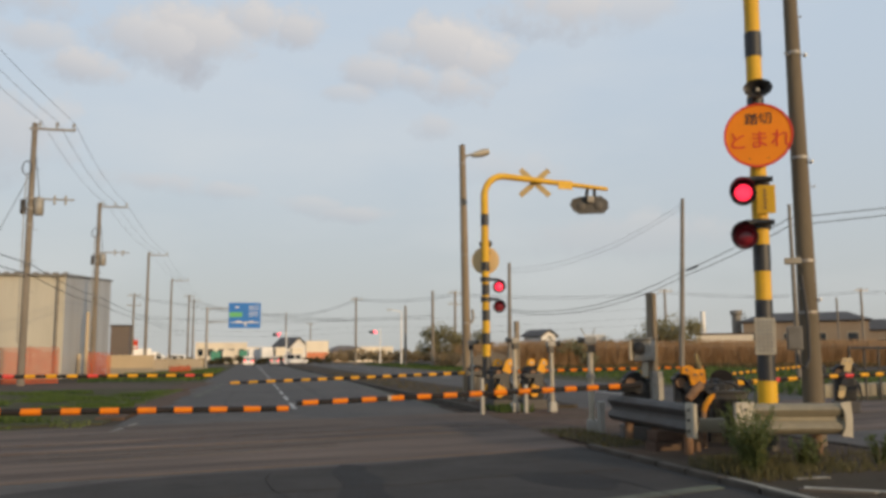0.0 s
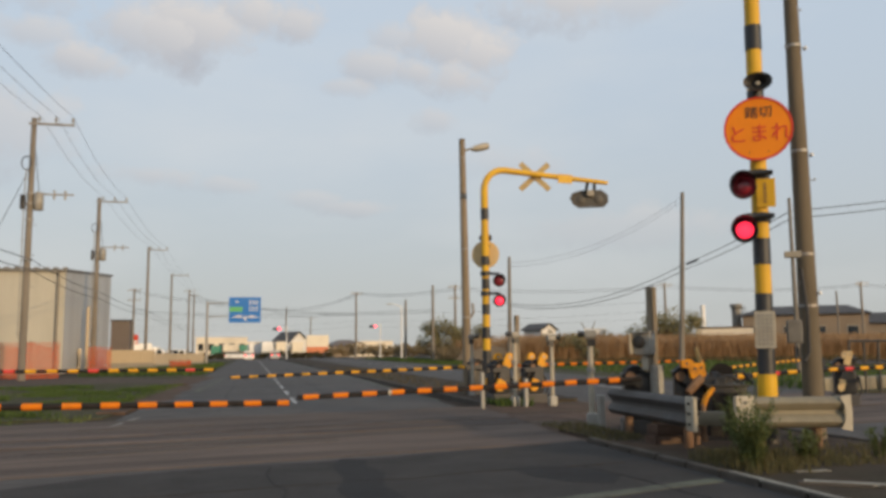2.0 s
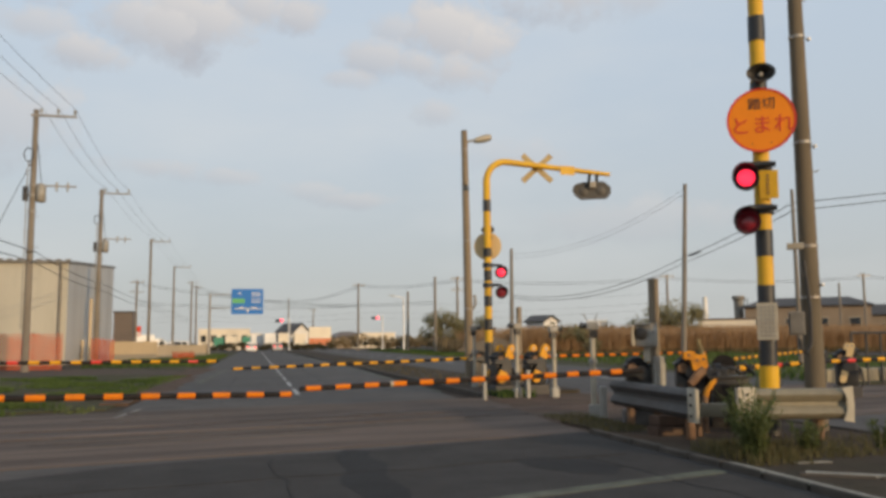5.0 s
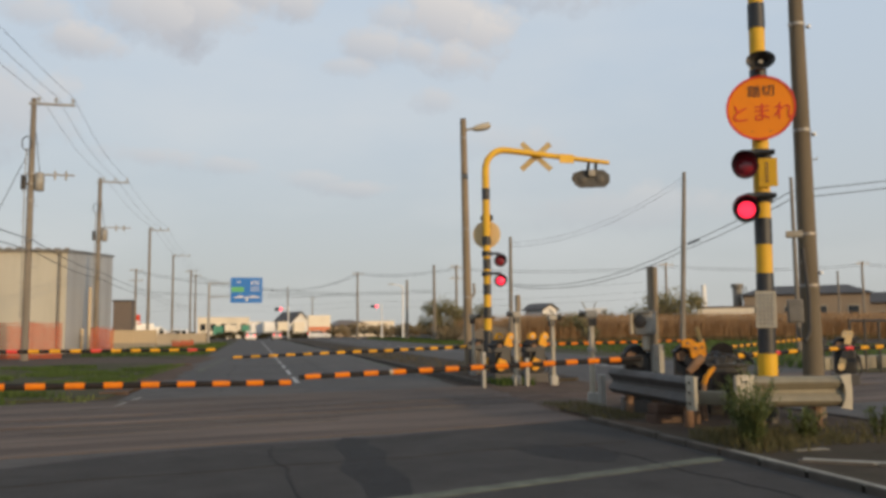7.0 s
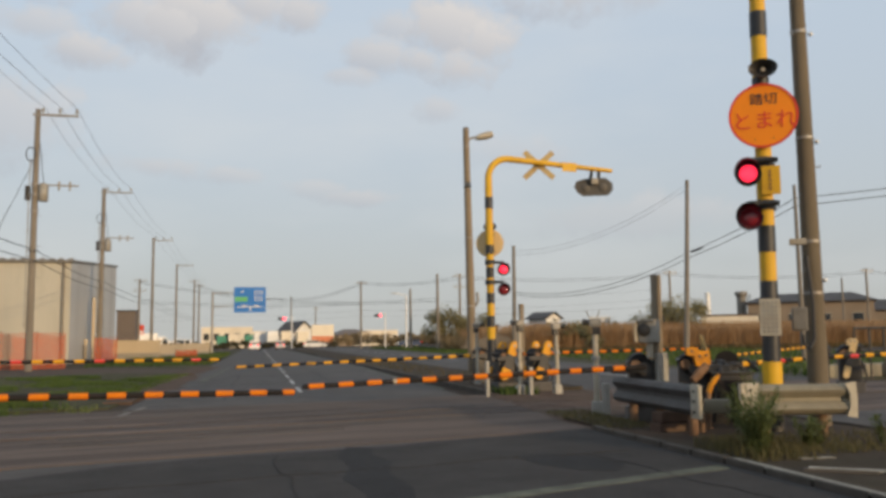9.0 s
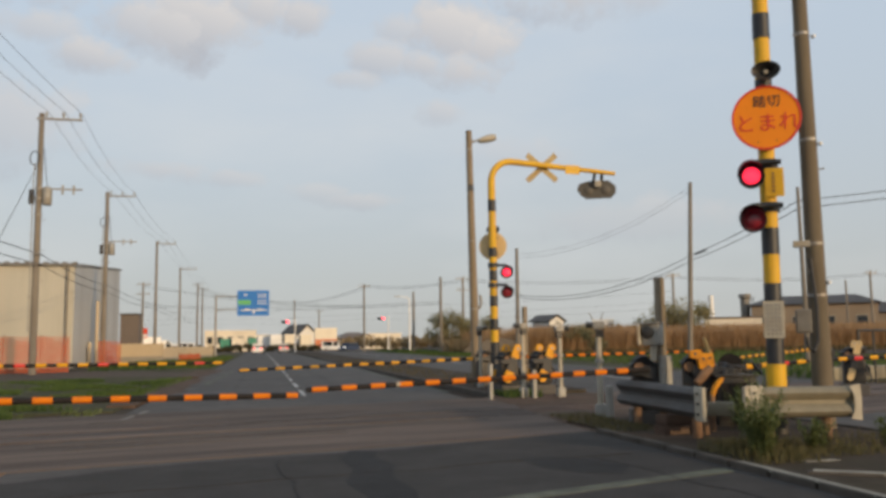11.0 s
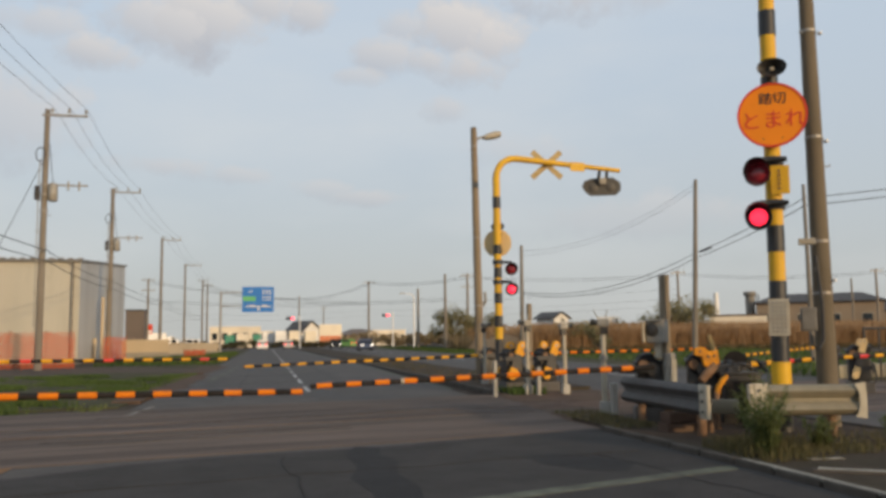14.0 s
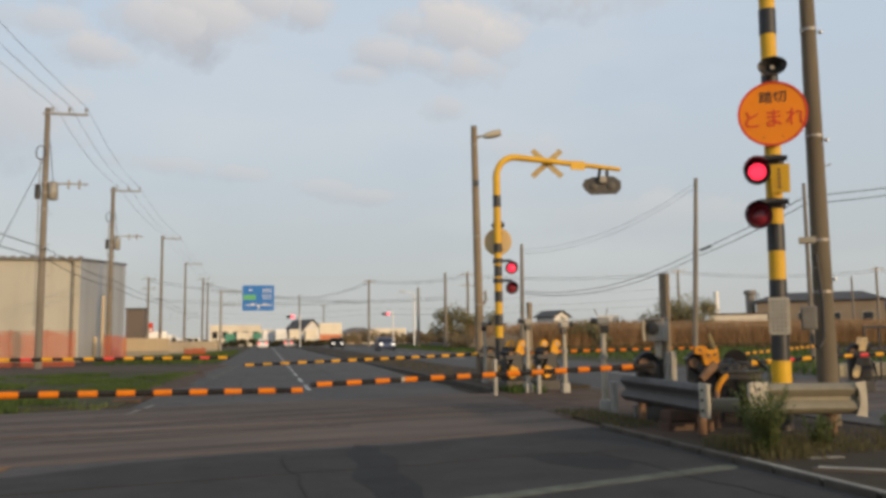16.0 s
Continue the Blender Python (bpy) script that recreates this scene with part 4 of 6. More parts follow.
# ---- crossing machinery ----
def striped_arm(parent, length, w, m, coat, name="counterweight_arm"):
    """A flat yellow arm with black sleeves."""
    b = B()
    r = w / 2
    outline = [(r * math.cos(t), r + r * math.sin(t)) for t in (math.pi + math.pi * k / 10 for k in range(11))]
    outline += [(r * math.cos(t), length - r + r * math.sin(t)) for t in (math.pi * k / 10 for k in range(11))]
    slab(b, outline, -0.03, 0.03)
    a = part(name, b, coat, parent, "striped counterweight arm", m @ pose(0, 0, 0, 90, 0, 0))
    b = B()
    box(b, (0, length * 0.47, 0), (w + 0.006, length * 0.36, 0.066), 0.006)
    part("stripe", b, BLACK, a)
    b = B()
    tube(b, [(0, length - r, -0.04), (0, length - r, 0.04)], r * 0.35, 12)
    part("bolt", b, GALV, a, "galvanised bolt head", smooth=True)
    return a


def barrier_machine(x, y, rz, lean, label, arm=True, tall=0.62, arm_w=0.19, arm_len=0.9, coat=AMBER, socket=-1):
    """A cast cabinet on a concrete foot, with hub, boom socket and counterweight arms."""
    s = thing("barrier_machine", at(x, y, 0, rz), label, "barrier machine", "barrier machines")
    b = B()
    box(b, (0, 0, 0.05), (0.5, 0.42, 0.36), 0.02)
    part("foot", b, GUARD_SHADED, s, "concrete foot")
    b = B()
    box(b, (0, 0, 0.23 + tall / 2), (0.42, 0.34, tall), 0.05)
    part("cabinet", b, DARK_METAL, s, "black cast cabinet", smooth=True)
    b = B()
    box(b, (0, 0, 0.25 + tall), (0.46, 0.38, 0.05), 0.02)
    part("lid", b, DARK_METAL, s)
    b = B()
    tube(b, [(0, -0.3, 0.76), (0, 0.3, 0.76)], 0.09, 16)
    part("hub", b, DARK_METAL, s, smooth=True)
    b = B()
    tube(b, [(-0.05, -0.2, 0.82), (-0.05, 0.12, 0.82)], [0.15, 0.17], 20)
    part("drum", b, BOOM_BLACK, s, "round black drive drum", smooth=True)
    b = B()
    box(b, (0.22 * socket, -0.27, 0.76), (0.5, 0.07, 0.11), 0.015)
    part("boom_socket", b, BLACK, s)
    b = B()
    box(b, (0.05, -0.178, 0.55), (0.24, 0.015, 0.3), 0.006)
    part("door", b, DARK_METAL, s)
    b = B()
    tube(b, [(0.2, -0.1, 0.1), (0.3, -0.15, 0.3), (0.27, -0.12, 0.55), (0.18, -0.08, 0.68)], 0.022, 8)
    part("hose", b, WIRE, s, smooth=True)
    b = B()
    box(b, (0.25, 0.02, 0.5), (0.11, 0.18, 0.24), 0.015)
    part("junction_box", b, DULL_GREY, s, smooth=True)
    b = B()
    tube(b, [(-0.12, -0.22, 0.82), (-0.12, -0.25, 0.82)], 0.07, 12)
    part("hub_cap", b, RUST, s, "rusty hub cap", smooth=True)
    if arm:
        for yy in (-0.27, 0.27):
            striped_arm(s, arm_len, arm_w, pose(-0.47 * math.sin(radians(lean)), yy, 0.3, 0, lean, 0), coat)
        b = B()
        tube(b, [(0.2, -0.31, 0.95), (0.2, 0.31, 0.95)], 0.05, 10)
        part("counterweight_bar", b, DARK_METAL, s, smooth=True)
    return s


m1 = barrier_machine(5.38, 11.02, -20, 8, "black barrier machine at the boom's pivot", arm=False, tall=0.6)
m2 = barrier_machine(6.02, 10.75, -25, 20, "black barrier machine with yellow bracket and counterweight", arm=False, socket=1)
inv = m2.matrix_basis.inverted()
b = B()
prism(b, [(5.74, 1.04), (5.86, 1.06), (5.95, 1.0), (6.08, 1.01), (6.1, 0.83), (5.99, 0.77), (5.88, 0.8), (5.85, 0.93), (5.74, 0.95)], 10.42, 10.47)
br = part("bracket_plate", b, WORN_AMBER, m2, "yellow bracket plate", inv)
for x, z in ((5.81, 1.0), (5.93, 0.93), (6.03, 0.94), (6.0, 0.83)):
    b = B()
    tube(b, [(x, 10.42, z), (x, 10.4, z)], 0.018, 8)
    part("bolt", b, DARK_METAL, br)
b = B()
tube(b, [(6.03, 10.44, 0.8), (5.9, 10.4, 0.7), (5.79, 10.38, 0.6)], [0.06, 0.065, 0.05], 10)
part("lower_arm", b, RUST, m2, "rusty lower arm", inv, True)
b = B()
tube(b, [(6.23, 10.7, 0.86), (6.19, 10.7, 1.0), (6.12, 10.7, 1.21)], [0.03, 0.032, 0.026], 8)
part("upright", b, BLADE_BACK, m2, "tan upright strip", inv, True)
b = B()
tube(b, [(6.08, 10.3, 0.3), (6.2, 10.25, 0.5), (6.17, 10.3, 0.72), (6.3, 10.5, 0.85)], 0.04, 8)
part("hose", b, WIRE, m2, "", inv, True)
b = B()
prism(b, [(5.38, 0.9), (5.5, 0.88), (5.52, 0.97), (5.46, 1.03), (5.38, 0.99)], 10.86, 10.92)
part("bracket_plate", b, WORN_AMBER, m1, "small yellow bracket plate", m1.matrix_basis.inverted())
bp_ = thing("bent_pipe", at(5.62, 9.7), "bent rusty steel pipe with amber paint at its tip", "pipe")
b = B()
tube(b, [(0, 0, -0.1), (0, 0, 0.5)], 0.034, 10)
part("shaft", b, RUST, bp_, smooth=True)
b = B()
tube(b, [(0, 0, 0.48), (0.04, 0, 0.58), (0.1, 0, 0.65), (0.16, 0, 0.7)], [0.036, 0.036, 0.034, 0.022], 10)
part("tip", b, WORN_AMBER, bp_, "amber painted bent tip", smooth=True)
# added dark box: stands in for the shaded machine base between the rails
cx_ = thing("shade_filler_box", at(6.32, 10.32, 0, -20), "added dark box filling a shaded gap behind the guard rail, with cables", "control box")
b = B()
box(b, (0, 0, 0.32), (0.5, 0.3, 0.72), 0.02)
case_ = part("case", b, DARK_METAL, cx_, smooth=True)
b = B()
box(b, (0, 0, 0.7), (0.56, 0.36, 0.04), 0.012)
part("lid", b, DARK_METAL, case_, smooth=True)
b = B()
box(b, (-0.02, -0.155, 0.36), (0.4, 0.012, 0.5), 0.004)
part("door", b, BOOM_BLACK, case_, "black front of the added box")
for k, (dx, hh) in enumerate(((-0.15, 0.3), (0.05, 0.22), (0.18, 0.34))):
    b = B()
    tube(b, [(dx, 0.05, 0.7), (dx - 0.03, 0.02, 0.7 + hh * 0.6), (dx + 0.06, 0.0, 0.7 + hh * 0.5), (dx + 0.2, 0.05, 0.72)], 0.02, 6)
    part("cable", b, WIRE, cx_, smooth=True)
sp_ = thing("sleeper_block", at(5.06, 9.62, 0, 8), "reddish brown stacked sleeper blocks under the guard rail", "block")
for z, dx in ((0.09, 0.0), (0.22, 0.03)):
    b = B()
    box(b, (dx, 0, z), (0.5, 0.22, 0.12), 0.012)
    part("sleeper", b, RED_SOIL, sp_, smooth=True)
barrier_machine(5.52, 18.3, 12, 22, "barrier machine with yellow and black striped arm")
barrier_machine(6.33, 18.3, 12, 22, "barrier machine with yellow and black striped arm")
barrier_machine(6.75, 11.2, 150, 20, "dark barrier machine behind the striped signal", arm=False, tall=0.55)
barrier_machine(5.95, 21.7, 10, 20, "dark barrier machine behind the far signal", arm=False)
barrier_machine(15.9, 21.2, 200, 20, "dark barrier machine beside the track", arm=False)
barrier_machine(12.15, 15.3, -30, 16, "barrier machine with pale striped arm beyond the median", arm_w=0.12, arm_len=0.85, coat=SIGN_BACK)
barrier_machine(15.2, 14.0, 190, 25, "dark barrier machine beyond the opposite road", arm=False)
barrier_machine(-4.8, 8.55, 10, 20, "dark barrier machine on the verge", arm=False)
barrier_machine(-6.4, 18.95, 10, 20, "dark barrier machine on the verge", arm=False, tall=0.68)


def detector_post(x, y, h, rz, label):
    """A pipe post with a hooded optical detector on top."""
    s = thing("detector_post", at(x, y, 0, rz), label, "detector", "obstacle detectors")
    b = B()
    box(b, (0, 0, 0.04), (0.17, 0.17, 0.36), 0.03)
    part("foot", b, GREY_BOX, s, "pale concrete foot", smooth=True)
    b = B()
    tube(b, [(0, 0, 0.2), (0, 0, h)], 0.043, 14)
    part("post", b, PALE_METAL, s, smooth=True)
    b = B()
    tube(b, [(0, 0, h * 0.62), (0, 0, h * 0.62 + 0.06)], 0.07, 14)
    part("collar", b, GALV, s, smooth=True)
    b = B()
    box(b, (0.01, 0, h + 0.06), (0.19, 0.14, 0.12), 0.03)
    head = part("head", b, GREY_BOX, s, "pale grey detector head", smooth=True)
    b = B()
    tube(b, [(-0.07, 0, h + 0.06), (-0.13, 0, h + 0.065), (-0.19, 0, h + 0.07)], [0.04, 0.045, 0.055], 16)
    part("eyepiece", b, BLACK, head, "black eyepiece", smooth=True)
    b = B()
    box(b, (0.02, 0, h - 0.07), (0.13, 0.11, 0.12), 0.015)
    part("swivel", b, DARK_METAL, s)
    for k, (dx, lean) in enumerate(((-0.08, -0.06), (0.04, 0.04))):
        b = B()
        tube(b, [(dx, 0.05, h + 0.14), (dx + lean, 0.05, h + 0.26)], 0.009, 6)
        part("bird_spike", b, GALV, head)
    return s


detector_post(5.235, 12.35, 1.38, -25, "pale detector head on a galvanised post")
detector_post(5.58, 17.3, 1.48, 10, "pale detector head on a galvanised post")
detector_post(6.37, 17.15, 1.40, 180, "pale detector head on a galvanised post")
detector_post(5.62, 21.0, 1.5, 170, "detector head on a post beside the far signal")


def post(x, y, h, w, material, label, block=None, lean=(0, 0)):
    s = thing("marker_post", pose(x, y, 0, lean[0], lean[1], 12), label, "post", "posts by the track")
    b = B()
    box(b, (0, 0, h / 2 - 0.15), (w, w, h + 0.3), 0.012)
    part("shaft", b, material, s)
    if block:
        b = B()
        box(b, (0, -w * 0.7, block / 2), (w * 1.75, w * 0.6, block), 0.015)
        part("sleeve", b, GREY_BOX, s, "pale sleeve around the lower post")
    return s


post(5.5, 10.8, 2.07, 0.108, WOOD_POST, "old square timber post beside a detector box", 0.98, (0, 0.6))
post(7.5, 23.0, 2.2, 0.12, WOOD_POST, "short weathered timber post beyond the track")
post(4.74, 16.9, 0.75, 0.07, GREY_BOX, "short pale concrete marker post")
post(5.72, 17.0, 0.6, 0.08, GREY_BOX, "short pale concrete marker post")
post(5.32, 12.2, 0.5, 0.09, GREY_BOX, "short pale concrete marker post")


def lens_box(x, y, z, rz):
    s = thing("detector_box", at(x, y, 0, rz), "grey detector box with a dark round lens", "detector")
    b = B()
    tube(b, [(0, 0, z - 0.36), (0, 0, z - 0.14)], 0.045, 12)
    part("stub", b, PALE_METAL, s, "pale pipe stub", smooth=True)
    b = B()
    tube(b, [(0.05, 0.02, z - 0.05), (0.02, 0.22, z - 0.05)], 0.03, 8)
    part("bracket", b, DARK_METAL, s, smooth=True)
    b = B()
    box(b, (0, 0, z), (0.25, 0.24, 0.3), 0.03)
    body = part("housing", b, GREY_BOX, s, "grey steel housing", smooth=True)
    part("lens", lathe_y([(0, -0.02), (0.06, -0.015), (0.09, 0.0), (0, 0.0)], 20), DARK_METAL, body, "dark round lens", pose(-0.03, -0.145, z + 0.03), True)
    b = B()
    box(b, (0, -0.03, z + 0.16), (0.27, 0.3, 0.02), 0.006)
    part("rain_cover", b, GREY_BOX, body)
    b = B()
    box(b, (-0.14, -0.05, z + 0.0), (0.02, 0.3, 0.28), 0.005)
    part("side_cover", b, PALE_METAL, body)


lens_box(5.35, 10.72, 1.27, -45)
cb = thing("rail_stub", at(5.4, 9.25, 0, -30), "short stained steel beam on a rusty post", "steel beam")
b = B()
box(b, (0, 0, 0.36), (0.42, 0.06, 0.17), 0.02)
part("beam", b, GUARD, cb, smooth=True)
b = B()
tube(b, [(-0.12, 0.06, -0.2), (-0.12, 0.06, 0.42)], 0.045, 10)
part("post", b, RUST, cb, "rusty steel post", smooth=True)
b = B()
tube(b, [(0.12, -0.02, 2.1), (0.2, -0.04, 2.25), (0.18, -0.04, 2.5)], 0.04, 8)
part("cable_bracket", b, GALV, lp, smooth=True)

# switch box and cable on the concrete pole
sb = thing("switch_box", at(6.73, 9.33, 0, -35), "grey steel switch box strapped to the pole", "switch box")
b = B()
box(b, (0, -0.02, 1.4), (0.19, 0.14, 0.3), 0.015)
part("case", b, DULL_GREY, sb, smooth=True)
b = B()
box(b, (0, -0.095, 1.4), (0.15, 0.012, 0.25), 0.004)
part("door", b, DULL_GREY, sb)
b = B()
tube(b, [(0.03, 0, 1.2), (0.04, 0.0, 1.08), (0.1, 0.03, 1.02), (0.16, 0.06, 1.15), (0.17, 0.07, 1.6), (0.12, 0.06, 2.2)], 0.022, 8)
part("cable", b, WIRE, sb, smooth=True)
b = B()
box(b, (0.03, -0.03, 2.38), (0.2, 0.1, 0.08), 0.01)
part("clip", b, PALE_METAL, sb)

# head of the street lamp
b = B()
tube(b, [(0, 0, 6.75), (0.12, -0.02, 6.86), (0.3, -0.03, 6.9)], 0.035, 10)
part("arm", b, GALV, lp, smooth=True)
b = lathe_y([(0, 0.0), (0.07, 0.01), (0.12, 0.12), (0.15, 0.35), (0.13, 0.52), (0.0, 0.56)], 18)
bmesh.ops.transform(b, matrix=Matrix.Diagonal((1, 1, 0.75, 1)), verts=b.verts)
part("lamp_head", b, PALE_METAL, lp, "pale street lamp head", pose(0.27, -0.03, 6.87, 16, 0, -80), True)


# ---- overhead lines ----
def cable(name, a, c, sag, r, label, group="overhead lines", n=14):
    a, c = Vector(a), Vector(c)
    s = thing(name, Matrix.Translation(a), label, "cable", group)
    b = B()
    tube(b, [(c - a) * (k / n) - Vector((0, 0, sag * 4 * (k / n) * (1 - k / n))) for k in range(n + 1)], r, 5)
    part("strand", b, WIRE, s)


POLES_L = [(-11.4, 3.0, 12.4), (-10.5, 43.4, 12.7), (-11.0, 65.0, 12.65), (-10.85, 95.0, 12.65), (-11.0, 125.0, 12.5), (-10.6, 155.0, 12.3)]
for (x0, y0, z0), (x1, y1, z1) in zip(POLES_L, POLES_L[1:]):
    for dx in (0.35, 1.1, 1.85):
        cable("power_line", (x0 + dx, y0 - 0.12, z0 + 0.1), (x1 + dx, y1 - 0.12, z1 + 0.1), 0.6 if y0 < 10 else 0.5, 0.01, "thin black power line between poles")
    for k in range(2):
        cable("telephone_line", (x0 + 0.2, y0, 5.75 - 0.5 * k), (x1 + 0.2, y1, 5.75 - 0.5 * k), 0.2, 0.022, "sagging black telephone cable between poles")
cable("power_line", (-10.6, 43.3, 10.1), (-15.0, 43.3, -0.05), 0.0, 0.016, "thin black guy line from a pole")
for dz in (0, 0.35):
    cable("telephone_line", (26.4, 47.0, 6.45 - dz), (24.0, 33.1, 7.4 - dz), 0.12, 0.022, "black cable bundle between poles")
    cable("telephone_line", (24.0, 33.1, 7.4 - dz), (40.0, 34.0, 9.75 - dz), 0.12, 0.022, "black cable bundle between poles")
    cable("telephone_line", (26.4, 47.0, 6.45 - dz), (18.45, 58.3, 4.6 - dz * 0.5), 1.0, 0.022, "black cable bundle between poles")
b = B()
tube(b, [(0, 0, 0), (-0.3, -1.75, 0.06)], 0.06, 8)
sl = thing("cable_splice", at(26.35, 46.6, 6.4), "black splice sleeve on an overhead cable", "cable splice")
part("sleeve", b, WIRE, sl, smooth=True)
for z0, z1 in ((10.7, 7.6), (10.4, 7.3)):
    cable("power_line", (26.4, 47.0, z0), (18.45, 58.3, z1), 1.0, 0.01, "thin black power line between poles")
    cable("power_line", (26.9, 108.9, z0 - 1), (54.2, 102.1, z0 - 1), 0.6, 0.022, "thin black power line between poles")
    cable("power_line", (54.2, 102.1, z0 - 1), (80.8, 97.3, z0 - 1), 0.6, 0.022, "thin black power line between poles")
    cable("power_line", (80.8, 97.3, z0 - 1), (120.0, 92.0, z0 - 1), 0.6, 0.022, "thin black power line between poles")
    cable("power_line", (-10.6, 155.3, z0 + 1), (8.5, 203.0, z0 + 0.8), 0.8, 0.03, "thin black power line between poles")
    cable("power_line", (8.5, 203.0, z0 + 0.8), (17.1, 137.5, z0), 0.8, 0.03, "thin black power line between poles")
    cable("power_line", (17.1, 137.5, z0 + 0.2), (26.9, 108.9, z0 - 1), 0.6, 0.026, "thin black power line between poles")
    cable("power_line", (-17.1, 133.4, z0), (17.1, 137.5, z0 - 3.2), 0.8, 0.024, "thin black power line between poles")
    cable("power_line", (-17.1, 133.4, z0 - 3), (21.2, 96.9, z0 - 4.6), 0.6, 0.02, "thin black power line between poles")

for z in (7.9, 6.6, 5.7):
    for a, c in (((-60.0, 172.0, z), (-10.5, 167.0, z)), ((-10.5, 167.0, z), (17.1, 137.5, z - 0.4)), ((17.1, 137.5, z - 0.4), (54.2, 102.1, z - 0.3))):
        cable("power_line", a, c, 0.5, 0.011, "thin black power line between poles")

# more poles near and far
bare_pole("utility_pole", 25.95, 47.1, 11.0, 0.17, 0.11, POLE_GREY, "tall bare concrete pole beyond the opposite road", (0, 2.9), "utility pole", "power poles")
bare_pole("utility_pole", 24.0, 33.1, 8.0, 0.12, 0.07, POLE_GREY, "slim pale concrete pole beyond the opposite road", (0, 0), "utility pole", "power poles")
bare_pole("utility_pole", 18.45, 58.3, 8.0, 0.17, 0.11, POLE_GREY, "slim grey pole beyond the opposite road", (0, 0.6), "utility pole", "power poles")
for x, y, h, arms in ((54.2, 102.1, 10.0, 1), (89.9, 113.7, 10.0, 0), (80.8, 97.3, 10.0, 1), (26.9, 108.9, 10.0, 2), (21.2, 96.9, 9.0, 0), (20.2, 109.3, 8.0, 0),
                      (17.1, 137.5, 11.0, 1), (15.3, 216.5, 10.0, 1), (8.5, 203.0, 12.0, 0), (-17.1, 133.4, 11.0, 2), (-10.6, 155.3, 12.5, 1), (-10.5, 167.0, 12.5, 1)):
    utility_pole(x, y, h, "distant grey concrete utility pole", [(h - 0.3 - 1.5 * k, -1.0, 1.0) for k in range(arms)], r0=0.2, r1=0.14)


def tall_lamp(x, y, h):
    s = thing("street_lamp", at(x, y), "white steel street lamp by the junction", "street lamp")
    b = B()
    tube(b, [(0, 0, -0.3), (0, 0, h), (-0.2, 0, h + 0.3), (-1.6, 0, h + 0.55)], [0.16, 0.12, 0.1, 0.06], 12)
    part("column", b, WHITE_PAINT, s, smooth=True)
    b = B()
    box(b, (-2.0, 0, h + 0.55), (0.9, 0.3, 0.14), 0.04)
    part("lamp_head", b, PALE_METAL, s, smooth=True)


tall_lamp(24.2, 134.7, 8.3)


def traffic_light(px, py, reach, z, label):
    s = thing("traffic_light", at(px, py), label, "traffic light", "traffic lights")
    b = B()
    tube(b, [(0, 0, -0.3), (0, 0, z + 0.5)], [0.13, 0.1], 12)
    part("pole", b, WHITE_PAINT, s, smooth=True)
    b = B()
    tube(b, [(0, 0, z + 0.2), (reach, 0, z + 0.25)], 0.05, 8)
    part("arm", b, WHITE_PAINT, s, smooth=True)
    b = B()
    box(b, (reach, -0.1, z), (1.35, 0.2, 0.46), 0.08)
    head = part("signal_head", b, DARK_METAL, s, smooth=True)
    for k, mt in ((-0.42, GLASS_DARK), (0, GLASS_DARK), (0.42, SIGNAL_GLOW)):
        part("lens", lathe_y([(0, -0.05), (0.2, -0.03), (0.22, 0), (0, 0)], 18), mt, head, "" if mt is GLASS_DARK else "glowing red lens", pose(reach + k, -0.205, z))
        b = B()
        for j in range(10):
            a0, a1 = radians(20 + 14 * j), radians(34 + 14 * j)
            vs = [b.verts.new((0.22 * math.cos(a), y, 0.22 * math.sin(a))) for a, y in ((a0, 0), (a1, 0), (a1, -0.22), (a0, -0.22))]
            b.faces.new(vs)
        part("visor", b, DARK_METAL, head, m=pose(reach + k, -0.2, z))


traffic_light(6.3, 147.0, -1.7, 5.2, "horizontal traffic light showing red over the junction")
traffic_light(23.0, 149.5, -1.35, 5.7, "horizontal traffic light showing red at the junction corner")


# ---- vegetation ----
def blades(name, n, area, height, width, material, label, category="grass", lean=0.25, seed=1, z=0.0, low=0.5, spread=1.2, patchy=0.0):
    """Many single blades as one mesh; area gives x, y for two random numbers."""
    rng = np.random.default_rng(seed)
    u, v = rng.random(n), rng.random(n)
    x, y = area(u, v)
    if patchy:
        wave = np.sin(x * 1.7 + 0.6 * y + 1.3 * np.sin(y * 0.9)) + np.sin(y * 0.8 - 0.9 * x + seed) + 0.8 * np.sin(2.9 * x + 2.1 * y)
        keep = wave + rng.normal(0, 0.5, n) > patchy
        x, y = x[keep], y[keep]
        n = len(x)
    h = height * rng.uniform(low, 1.1, n)
    a = rng.normal(0.35, spread, n)
    w = width * rng.uniform(0.6, 1.3, n)
    lx, ly = rng.normal(0, lean, n) * h, rng.normal(0, lean, n) * h
    vs = np.empty((n, 5, 3))
    dx, dy = np.cos(a) * w / 2, np.sin(a) * w / 2
    vs[:, 0] = np.stack([x - dx, y - dy, np.full(n, z)], 1)
    vs[:, 1] = np.stack([x + dx, y + dy, np.full(n, z)], 1)
    vs[:, 2] = np.stack([x + dx * 0.8 + lx * 0.35, y + dy * 0.8 + ly * 0.35, z + h * 0.6], 1)
    vs[:, 3] = np.stack([x - dx * 0.8 + lx * 0.35, y - dy * 0.8 + ly * 0.35, z + h * 0.6], 1)
    vs[:, 4] = np.stack([x + lx, y + ly, z + h], 1)
    k = np.arange(n)[:, None] * 5
    me = bpy.data.meshes.new(name)
    faces = np.concatenate([k + [0, 1, 2, 3]], 0).tolist() + (k + [3, 2, 4]).tolist()
    me.from_pydata(vs.reshape(-1, 3).tolist(), [], faces)
    me.materials.append(material)
    return tagged(new(name, me), label, category, "", "stuff")


